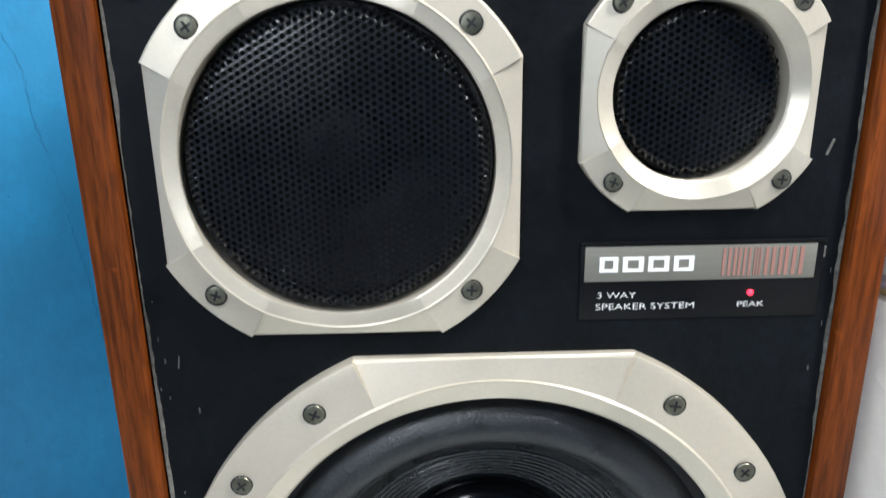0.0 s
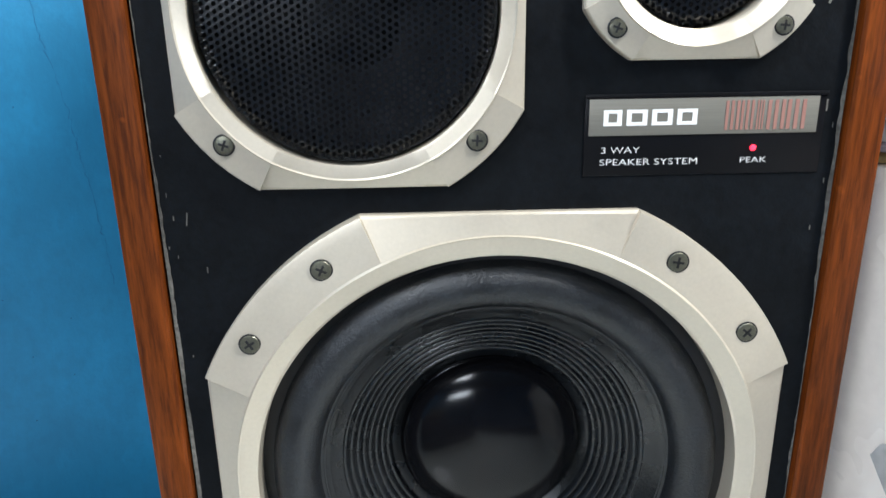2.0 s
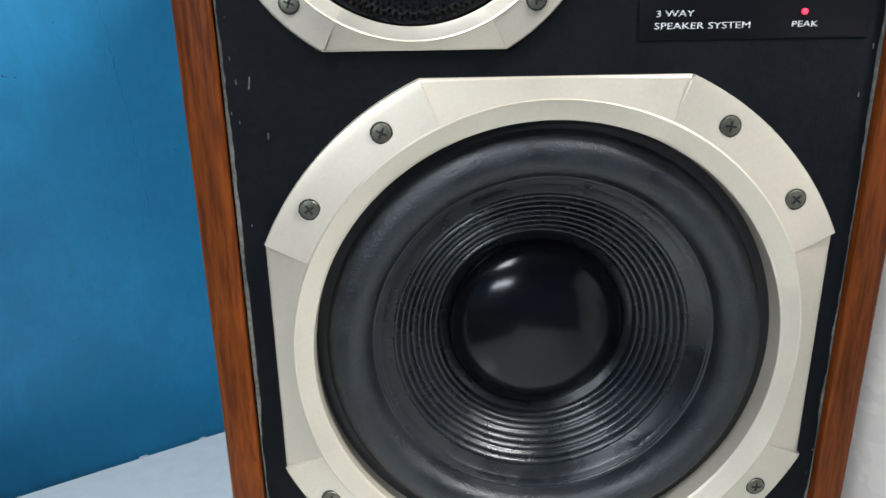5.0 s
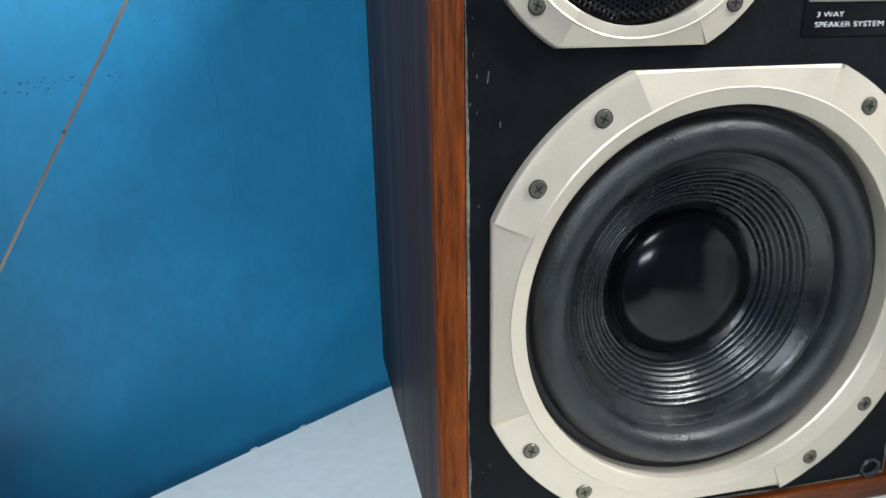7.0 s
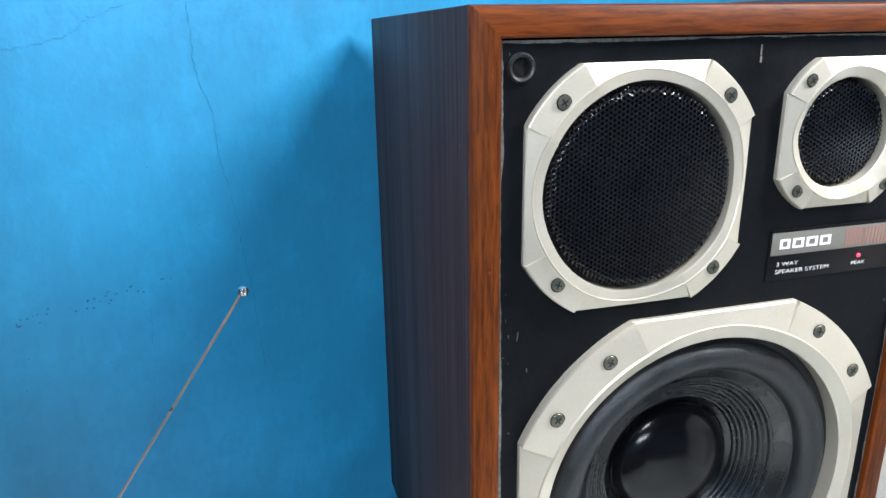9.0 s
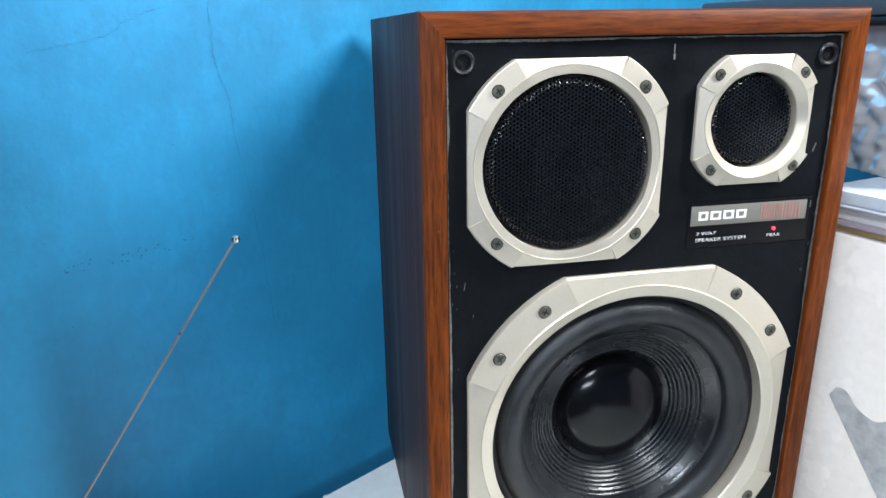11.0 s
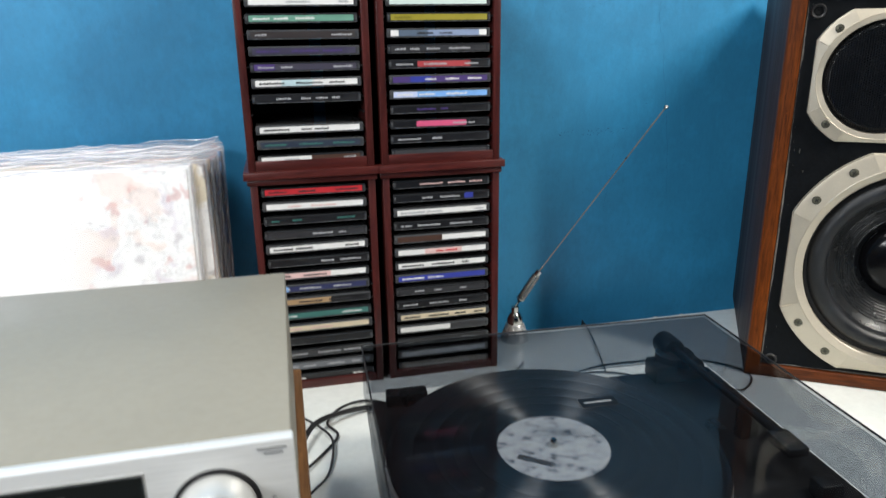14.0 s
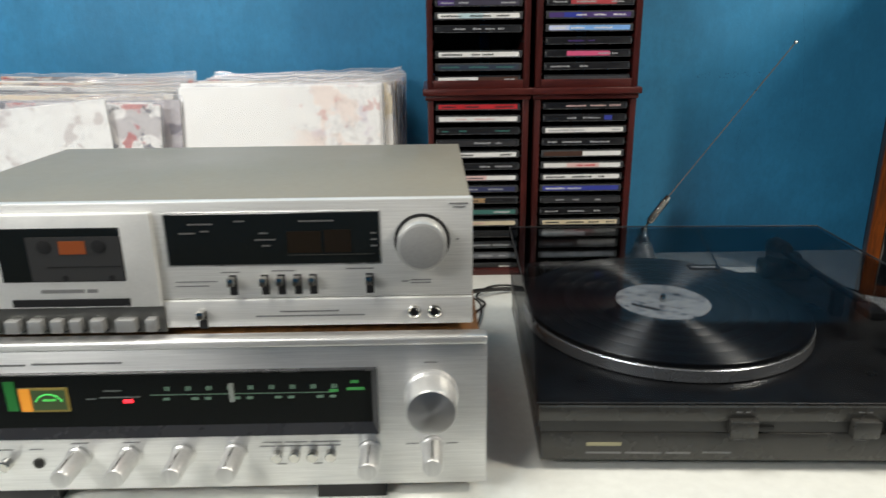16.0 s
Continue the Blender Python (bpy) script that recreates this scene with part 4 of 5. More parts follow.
    # Black ring put in for the shadow round the knob's foot.
    part("knob_shadow_ring", lathe([(0.0212, 0.0002), (0.0212, 0.0012), (0.0189, 0.0014)], facing(-0.594, f, 0.9712), 48), M_DARK, k)
    tagged(part("front_mark", ring_text_bars([(-0.6105, -0.605, 0.9385), (-0.6035, -0.588, 0.9395), (-0.6035, -0.588, 0.9372), (-0.573, -0.559, 0.9998), (-0.57, -0.561, 0.9972), (-0.568, -0.566, 0.972), (-0.7845, -0.7525, 0.9405), (-0.7845, -0.759, 0.937), (-0.749, -0.735, 0.9478), (-0.71, -0.692, 0.9485), (-0.653, -0.632, 0.9495)], f, 0.0009), M_GREY_INK, d), kind="stuff")
    tagged(part("front_mark", ring_text_bars([(-0.706, -0.66, 0.9155), (-0.725, -0.64, 0.9118)], f - 0.002, 0.0011), M_GREY_INK, d), kind="stuff")
    for x in (-0.7403, -0.7158, -0.7032, -0.6905, -0.6787, -0.635):
        sw = part("switch_slot", box(x - 0.003, x + 0.003, f - 0.0004, f + 0.001, 0.929, 0.9455, 0.0002, 1), M_DARK, d)
        part("switch_lever", box(x - 0.0026, x + 0.0022, f - 0.0085, f, 0.9385, 0.945, 0.0006), M_CHROME, sw, "bright metal lever")
    sw = part("switch_slot", box(-0.7695, -0.763, f - 0.0024, f - 0.001, 0.902, 0.917, 0.0002, 1), M_DARK, d)
    part("switch_lever", box(-0.7688, -0.7636, f - 0.010, f - 0.002, 0.9125, 0.9185, 0.0006), M_CHROME, sw, "bright metal lever")
    for x in (-0.6014, -0.5854):
        j = part("headphone_socket", lathe([(0.0052, 0), (0.0052, 0.0014), (0.0042, 0.002), (0.0033, 0.0014), (0.003, 0.0003)], facing(x, f - 0.002, 0.9138), 24), M_CHROME, d, "chrome-rimmed socket")
        # Black disc drawn for the shade within the socket.
        part("socket_hole_shade", lathe([(0.0033, 0.0006), (0, 0.0006)], facing(x, f - 0.002, 0.9138), 20), M_DARK, j)


build_deck()


# ---- receiver ----
def build_receiver():
    X0, X1, Y0, Y1, Z0, Z1 = -1.03, -0.5445, -0.122, 0.183, 0.7625, 0.8975
    r = thing("stereo_receiver", "silver stereo receiver in a walnut case, on the white table", "receiver", pose(0, 0, 0))
    part("case", box(X0 + 0.006, X1 - 0.0055, Y0 + 0.0125, Y1, Z0 + 0.002, 0.8955, 0.0015), M_WALNUT, r, "walnut wood case")
    part("front_panel", box(X0, X1, Y0, Y0 + 0.012, Z0, 0.89, 0.001), M_ALU_GREY, r, "brushed aluminium front")
    lip = box(X0, X1, Y0 - 0.003, Y0 + 0.012, 0.8905, Z1, 0.002, 3)
    part("top_lip", lip, M_ALU_GREY, r, "bright rounded aluminium lip")
    for x, y in ((-0.657, Y0 + 0.0255), (-0.93, Y0 + 0.0255), (-0.657, Y1 - 0.04), (-0.93, Y1 - 0.04)):
        part("foot", box(x - 0.029, x + 0.029, y - 0.025, y + 0.02, TABLE, Z0 + 0.0022, 0.001), M_BLACK_PLASTIC, r, "black block foot")
    f = Y0
    # dial: a recess with bevelled sides, set into the front
    dial = part("dial_glass", box(-0.98, -0.6335, f - 0.0006, f + 0.001, 0.8215, 0.869, 0.0003, 1), M_WINDOW, r, "dark tuning dial")
    bm = bmesh.new()
    a = [bm.verts.new((x, f - 0.0042, z)) for x, z in ((-0.985, 0.8135), (-0.6315, 0.8135), (-0.6315, 0.8712), (-0.985, 0.8712))]
    b = [bm.verts.new((x, f - 0.0007, z)) for x, z in ((-0.979, 0.8225), (-0.6362, 0.8225), (-0.6362, 0.8684), (-0.979, 0.8684))]
    c = [bm.verts.new((v.co.x, f + 0.0005, v.co.z)) for v in a]
    for i in range(4):
        j = (i + 1) % 4
        bm.faces.new((a[i], a[j], b[j], b[i])), bm.faces.new((c[i], c[j], a[j], a[i]))
    part("dial_frame", bm, worn("charcoal_dial_frame", (0.035, 0.036, 0.04), 0.3), r, "charcoal bevelled frame", smooth=10)
    gy = f - 0.0006
    glow = plain("green_dial_print", (0.22, 0.5, 0.28), 0.5, emit=0.12)
    pale = plain("pale_dial_print", (0.15, 0.26, 0.19), 0.5, emit=0.06)
    part("scale_line", box(-0.812, -0.667, gy - 0.0003, gy, 0.8498, 0.8504), pale, dial)
    bm = bmesh.new()
    for k in range(9):
        x = -0.8 + k * 0.0165
        box(x, x + 0.0018, gy - 0.0003, gy, 0.8537, 0.8572, bm=bm)
        box(x + 0.0024, x + 0.0042, gy - 0.0003, gy, 0.8537, 0.8572, bm=bm)
        box(x + 0.004 if k % 2 else x - 0.002, x + 0.0095 if k % 2 else x + 0.003, gy - 0.0003, gy, 0.8452, 0.8475, bm=bm)
    tagged(part("scale_number", bm, pale, dial, "rows of dial numbers as bars"), kind="stuff")
    bm = ring_text_bars([(-0.67, -0.663, 0.8515), (-0.656, -0.642, 0.8528), (-0.653, -0.6465, 0.859)], gy, 0.0024)
    tagged(part("scale_number", bm, plain("bright_green_print", (0.06, 0.4, 0.1), 0.5, emit=0.1), dial), kind="stuff")
    part("dial_pointer", box(-0.7495, -0.7455, gy - 0.0008, gy, 0.843, 0.8595), plain("dial_pointer", (0.3, 0.33, 0.3), 0.4, emit=0.03), dial)
    tagged(part("faint_print", ring_text_bars([(-0.863, -0.855, 0.8475), (-0.852, -0.82, 0.8487), (-0.848, -0.834, 0.8545)], gy, 0.0011), plain("faint_dial_print", (0.14, 0.16, 0.15), 0.5), dial), kind="stuff")
    part("stereo_light", box(-0.8335, -0.826, gy - 0.0008, gy, 0.8435, 0.8468, 0.0004, 1), plain("red_stereo_light", (1.0, 0.03, 0.05), 0.3, emit=5.0), dial, "lit red light")
    # signal meter, lit amber and green
    part("signal_meter", box(-0.915, -0.876, gy - 0.0009, gy, 0.837, 0.8585, 0.0004, 1), plain("amber_meter_frame", (0.35, 0.26, 0.06), 0.4, emit=0.12), dial, "lit amber meter")
    part("meter_face", box(-0.905, -0.878, gy - 0.0012, gy - 0.0008, 0.839, 0.8565), plain("meter_face", (0.06, 0.1, 0.04), 0.4, emit=0.25), dial)
    part("meter_glow", box(-0.914, -0.9055, gy - 0.0013, gy - 0.0008, 0.838, 0.8575), plain("orange_meter_glow", (0.9, 0.34, 0.04), 0.4, emit=0.7), dial)
    arc = [(-0.8915 + 0.012 * math.sin(a), gy - 0.0014, 0.8405 + 0.0125 * math.cos(a)) for a in [radians(-62 + 124 * k / 16) for k in range(17)]]
    part("meter_arc", tube(arc, 0.0005, 6), plain("green_arc", (0.1, 1.0, 0.2), 0.4, emit=0.9), dial)
    part("meter_word", ring_text_bars([(-0.896, -0.886, 0.8478)], gy - 0.0012, 0.0018), plain("green_word", (0.1, 0.8, 0.15), 0.4, emit=0.6), dial)
    part("dial_lamp", box(-0.9255, -0.917, gy - 0.0004, gy, 0.838, 0.864), plain("green_edge_light", (0.015, 0.2, 0.04), 0.4, emit=0.18), dial, "green edge light")
    # volume knob
    v = facing(-0.589, f, 0.847)
    kn = part("volume_knob", lathe([(0.0215, 0), (0.0215, 0.004), (0.0195, 0.0055), (0.0195, 0.029), (0.0185, 0.0305), (0, 0.0305)], v, 64), M_ALU_KNOB, r, "large turned aluminium volume knob")
    part("knob_face", lathe([(0.0183, 0.0306), (0.017, 0.031), (0, 0.0309)], v, 48), spun_face(), kn)
    # small knobs
    for x, z in ((-0.8775, 0.7945), (-0.836, 0.7945), (-0.7925, 0.795), (-0.75, 0.7955), (-0.6395, 0.796), (-0.589, 0.7985)):
        v = facing(x, f, z)
        kn = part("tone_knob", lathe([(0.0098, 0), (0.0098, 0.003), (0.0084, 0.004), (0.008, 0.03), (0.0072, 0.0312), (0, 0.0312)], v, 36), M_ALU_KNOB, r, "slim turned aluminium knob")
        part("knob_pointer", box(x - 0.0006, x + 0.0006, f - 0.0306, f - 0.006, z + 0.0078, z + 0.0086), M_CHROME, kn)
    for k, x in enumerate((-0.716, -0.7015, -0.687, -0.672)):
        bt = part("push_button", lathe([(0.0045, 0), (0.0045, 0.006), (0.0038, 0.0068), (0, 0.0068)], facing(x, f, 0.793), 20), M_CHROME, r, "small chrome push button")
    part("push_button", lathe([(0.0048, 0), (0.0048, 0.007), (0.004, 0.0078), (0, 0.0078)], facing(-0.936, f, 0.79), 20), M_CHROME, r, "small chrome push button")
    j = part("headphone_socket", lathe([(0.0046, 0), (0.0046, 0.001), (0.0032, 0.001), (0.003, 0.0002)], facing(-0.911, f, 0.789), 20), M_GREY_PLASTIC, r, "black headphone socket")
    # Shade within the socket, drawn as a black disc.
    part("socket_hole_shade", lathe([(0.0033, 0.0006), (0, 0.0006)], facing(-0.911, f, 0.789), 16), M_DARK, j)
    tagged(part("front_mark", ring_text_bars([(-0.727, -0.712, 0.8045), (-0.709, -0.691, 0.8045), (-0.688, -0.664, 0.8045), (-0.73, -0.664, 0.801), (-0.882, -0.868, 0.807), (-0.84, -0.826, 0.807), (-0.61, -0.6, 0.801), (-0.577, -0.568, 0.801), (-0.594, -0.584, 0.8745), (-0.717, -0.709, 0.784), (-0.687, -0.68, 0.784), (-0.943, -0.93, 0.802), (-0.916, -0.906, 0.802)], f, 0.0009), M_GREY_INK, r), kind="stuff")
    tagged(part("front_mark", ring_text_bars([(-0.93, -0.905, 0.8778), (-0.9, -0.83, 0.8785)], f, 0.0016), M_GREY_INK, r), kind="stuff")


build_receiver()


# ---- turntable ----
def build_turntable():
    X0, X1, Y0, Y1 = -0.5, -0.097, -0.1, 0.259
    cx, cy = -0.3416, 0.0912
    askew = pose(-0.499, -0.0875, 0, 0, 0, -2.2) @ pose(0.5, 0.096, 0)
    t = thing("turntable", "charcoal turntable under a closed smoked lid, record on its platter", "turntable", askew)
    part("plinth", box(X0 + 0.002, X1 - 0.002, Y0 + 0.004, Y1 - 0.0195, 0.7915, 0.8145, 0.002), M_BLACK_PLASTIC, t, "black plinth")
    part("base", box(X0 + 0.004, X1 - 0.004, Y0, Y1 - 0.019, 0.7615, 0.789, 0.0015), M_GREY_PLASTIC, t, "charcoal grey front base")
    part("upper_fascia", box(X0 + 0.002, X1 - 0.002, Y0 - 0.0005, Y0 + 0.0035, 0.801, 0.8148, 0.0008), M_GREY_PLASTIC, t)
    part("fascia_groove", box(X0 + 0.004, X1 - 0.004, Y0 + 0.0015, Y0 + 0.0035, 0.7895, 0.8005), worn("dark_grey_groove", (0.028, 0.028, 0.027), 0.45), t)
    for x in (X0 + 0.04, X1 - 0.04):
        for y in (Y0 + 0.045, Y1 - 0.045):
            part("foot", lathe([(0, TABLE), (0.018, TABLE), (0.02, TABLE + 0.003), (0.02, 0.762), (0, 0.762)], pose(x, y, 0), 24), M_BLACK_PLASTIC, t)
    for x, w in ((-0.3242, 0.0235), (-0.2215, 0.0225), (-0.1915, 0.021)):
        part("push_button", box(x - w / 2, x + w / 2, Y0 - 0.008, Y0 + 0.001, 0.7885, 0.8045, 0.0012), M_GREY_PLASTIC, t, "charcoal push button")
        tagged(part("button_mark", ring_text_bars([(x - 0.006, x - 0.001, 0.8102), (x + 0.002, x + 0.006, 0.8102), (x - 0.005, x + 0.005, 0.7835)], Y0 - 0.0006, 0.0009), M_GREY_INK, t), kind="stuff")
    part("slider_slot", box(-0.3105, -0.2965, Y0 - 0.0004, Y0 + 0.002, 0.793, 0.7955), M_DARK, t)
    part("slider_slot", box(-0.178, -0.163, Y0 - 0.0004, Y0 + 0.002, 0.793, 0.7955), M_DARK, t)
    part("logo", ring_text_bars([(-0.456, -0.4255, 0.7782)], Y0, 0.0034), plain("gold_mark", (0.36, 0.33, 0.2), 0.4), t, "pale gold plain bar")
    tagged(part("front_mark", ring_text_bars([(-0.456, -0.425, 0.7695), (-0.422, -0.39, 0.7695), (-0.387, -0.365, 0.7695), (-0.355, -0.33, 0.77)], Y0, 0.0018), M_GREY_INK, t), kind="stuff")
    # platter
    rim = [(0, 0.8155), (0.15, 0.8148), (0.1505, 0.8152), (0.152, 0.8162), (0.1518, 0.8275), (0.151, 0.8282), (0, 0.8282)]
    part("platter", lathe(rim, pose(cx, cy, 0), 128), brushed("bright_platter_rim", (0.72, 0.72, 0.73), 0.26, (60, 60, 1), 0.8), t, "bright aluminium platter")
    part("mat", lathe([(0.1495, 0.8283), (0.1498, 0.829), (0.149, 0.8328), (0, 0.8328)], pose(cx, cy, 0), 96), M_BLACK_PLASTIC, t, "black rubber platter mat")
    part("spindle", lathe([(0.0036, 0.832), (0.0036, 0.8395), (0.0022, 0.842), (0, 0.8425)], pose(cx, cy, 0), 20), M_CHROME, t, "chrome spindle")
    # tonearm
    part("arm_base", box(-0.18, -0.122, 0.208, 0.2385, 0.8145, 0.836, 0.003), M_BLACK_PLASTIC, t, "black tonearm base")
    part("arm_pillar", lathe([(0.021, 0.836), (0.021, 0.8435), (0.018, 0.8455), (0, 0.8455)], pose(-0.151, 0.226, 0), 32), M_BLACK_PLASTIC, t)
    part("counterweight", lathe([(0, -0.014), (0.012, -0.014), (0.013, -0.012), (0.013, 0.012), (0.012, 0.014), (0, 0.014)], Matrix.Translation((-0.152, 0.239, 0.846)) @ FRONT, 28), M_BLACK_PLASTIC, t)
    part("tonearm", tube(smooth_path([(-0.152, 0.232, 0.847), (-0.15, 0.15, 0.847), (-0.147, 0.085, 0.847), (-0.146, 0.05, 0.847)]), 0.004, 12), M_BLACK_PLASTIC, t, "straight black tonearm")
    part("headshell", box(-0.156, -0.136, 0.022, 0.054, 0.84, 0.849, 0.002), M_BLACK_PLASTIC, t)
    part("arm_rest", box(-0.153, -0.142, 0.092, 0.104, 0.8145, 0.8445, 0.0015), M_BLACK_PLASTIC, t)
    part("cue_lever", box(-0.144, -0.123, -0.008, 0.01, 0.8145, 0.831, 0.003), M_BLACK_PLASTIC, t)
    part("speed_mark", box(-0.146, -0.132, -0.0165, -0.0135, 0.8144, 0.8149), plain("dull_red_mark", (0.3, 0.02, 0.02), 0.5), t)
    # smoked lid: open below, front face raked
    zt, zb = 0.8722, 0.8152
    bm = bmesh.new()
    th = 0.0028

    def shell(o):
        top = [(X0 + o, -0.05 + o * 0.6, zt - o), (X1 - o, -0.05 + o * 0.6, zt - o), (X1 - o, Y1 - o, zt - o), (X0 + o, Y1 - o, zt - o)]
        low = [(X0 + o, Y0 + 0.004 + o * 1.2, zb), (X1 - o, Y0 + 0.004 + o * 1.2, zb), (X1 - o, Y1 - o, zb), (X0 + o, Y1 - o, zb)]
        return [bm.verts.new(p) for p in top], [bm.verts.new(p) for p in low]

    (ta, la), (tb, lb) = shell(0.0), shell(th)
    bm.faces.new(ta), bm.faces.new(tb[::-1])
    for i in range(4):
        j = (i + 1) % 4
        bm.faces.new((ta[i], la[i], la[j], ta[j])), bm.faces.new((tb[j], lb[j], lb[i], tb[i])), bm.faces.new((la[i], lb[i], lb[j], la[j]))
    lid = part("dust_cover", bm, M_LID, t, "closed smoked acrylic lid", smooth=1)
    lid.visible_shadow = False
    rim = worn("dark_acrylic_edge", (0.012, 0.013, 0.015), 0.5, scale=60)
    for x0, x1, y0, y1 in ((X0, X1, Y1 - 0.0016, Y1 + 0.0002), (X0 - 0.0002, X0 + 0.0014, -0.05, Y1), (X1 - 0.0014, X1 + 0.0002, -0.05, Y1)):
        part("lid_edge", box(x0, x1, y0, y1, zt - 0.0016, zt + 0.0002, 0.0004, 1), rim, lid, "dark edge of the acrylic")
    part("lid_edge", box(X0, X1, Y0 + 0.0036, Y0 + 0.0056, zb - 0.0003, zb + 0.0012, 0.0003, 1), rim, lid)
    part("maker_tag", box(-0.3168, -0.2828, 0.0862, 0.1012, zt + 0.0001, zt + 0.0007, 0.0002, 1), M_BADGE_BLACK, lid, "small black tag")
    part("tag_mark", box(-0.3133, -0.2873, 0.0928, 0.0946, zt + 0.0007, zt + 0.0009), plain("silver_ink", (0.3, 0.3, 0.3), 0.5), lid)
    part("hinge_block", box(X0 + 0.022, X0 + 0.066, 0.222, 0.2385, 0.8145, 0.829, 0.002), M_BLACK_PLASTIC, t, "low black lid hinge")
    # record lying on the platter
    rec = thing("vinyl_record", "black vinyl record with a grey printed label, on the turntable platter", "record", askew @ pose(cx, cy, 0.8329))
    prof = [(0.003, 0), (0.15, 0.0), (0.1508, 0.0006), (0.15, 0.0014), (0.1465, 0.0012)]
    for b0, b1 in ((0.146, 0.128), (0.1265, 0.109), (0.1075, 0.092), (0.0905, 0.076), (0.0745, 0.062)):
        prof += [(b0, 0.0012), (b0 - 0.0004, 0.0014), (b1, 0.0014), (b1 - 0.0004, 0.0012)]
    prof += [(0.0515, 0.0012), (0.003, 0.0013)]
    part("disc", lathe(prof, n=160), M_RECORD, rec)
    part("label", lathe([(0.0037, 0.00145), (0.0505, 0.00145), (0.0507, 0.0012)], n=64), M_LABEL, rec, "grey printed paper label")
    bm = bmesh.new()
    bm.faces.new([bm.verts.new(p) for p in ((-0.038, -0.012, 0.0017), (-0.012, -0.03, 0.0017), (-0.009, -0.024, 0.0017), (-0.034, -0.006, 0.0017))])
    part("label_mark", bm, M_DARK_INK, rec, "dark slanted mark on the label")


build_turntable()


# ---- telescopic aerial on a magnetic foot ----
M_FOOT = worn("satin_chrome_foot", (0.72, 0.71, 0.69), 0.28, metal=0.6, scale=80, vary=0.12)


def build_aerial():
    a = thing("aerial", "whip aerial with a spring and chrome foot, on the table", "antenna", pose(-0.2335, 0.4945, TABLE))
    part("foot", lathe([(0, 0), (0.0215, 0), (0.022, 0.002), (0.0205, 0.006), (0.014, 0.024), (0.0125, 0.026), (0.0115, 0.026), (0, 0.026)], n=40), M_FOOT, a, "chrome bell-shaped foot")
    part("collar", lathe([(0.0118, 0.0262), (0.0118, 0.034), (0.008, 0.042), (0.0055, 0.044), (0.0055, 0.052), (0, 0.052)], n=32), M_CHROME, a, "chrome collar")
    o = Vector((-0.2335, 0.4945, TABLE))
    s0, s1, tip = Vector((-0.2245, 0.502, 0.808)) - o, Vector((-0.2005, 0.4935, 0.8505)) - o, Vector((-0.0806, 0.3777, 1.0996)) - o
    part("stem", tube([(0, 0, 0.051), s0], 0.0022, 10), M_CHROME, a)
    ax = (s1 - s0).normalized()
    u = ax.orthogonal().normalized()
    v = ax.cross(u)
    part("spring_core", tube([s0, s1], 0.0042, 12), worn("dark_core", (0.05, 0.045, 0.04), 0.4, metal=0.6), a)
    pts = []
    for k in range(14 * 12 + 1):
        ph = 2 * math.pi * k / 12
        pts.append(s0 + (s1 - s0) * (0.04 + 0.92 * k / 168) + (u * math.cos(ph) + v * math.sin(ph)) * 0.006)
    part("spring", tube(pts, 0.0011, 6), M_CHROME, a, "coiled chrome spring")
    part("spring_cap", tube([s1 - ax * 0.002, s1 + ax * 0.006], 0.005, 14), M_CHROME, a)
    part("whip", tube([s1 + ax * 0.004, tip], 0.00085, 8), worn("brown_grey_steel", (0.34, 0.28, 0.24), 0.38, metal=0.7), a, "thin steel whip")
    part("tip", lathe([(0, -0.003), (0.0022, -0.002), (0.003, 0), (0.0022, 0.002), (0, 0.003)], Matrix.Translation(tip), 14), M_CHROME, a, "small round metal tip")


build_aerial()


# ---- records in clear sleeves, standing against the wall ----
PRINTS = [cover_print("record_cover_print", i, b, k) for i, (b, k) in enumerate([
    ((0.9, 0.9, 0.89), ((0.85, 0.84, 0.83), (0.6, 0.55, 0.55))),
    ((0.8, 0.78, 0.75), ((0.62, 0.52, 0.34), (0.2, 0.17, 0.18))),
    ((0.12, 0.13, 0.15), ((0.5, 0.5, 0.48), (0.4, 0.05, 0.04))),
    ((0.78, 0.79, 0.78), ((0.35, 0.45, 0.55), (0.55, 0.4, 0.2))),
    ((0.5, 0.25, 0.17), ((0.75, 0.68, 0.58), (0.1, 0.08, 0.08))),
    ((0.1, 0.25, 0.5), ((0.65, 0.7, 0.74), (0.05, 0.07, 0.12))),
    ((0.9, 0.89, 0.88), ((0.5, 0.47, 0.49), (0.5, 0.1, 0.1), (0.1, 0.1, 0.13))),
])]


M_SEAM = plain("pale_plastic_seam", (0.75, 0.76, 0.78), 0.2, coat=0.5)


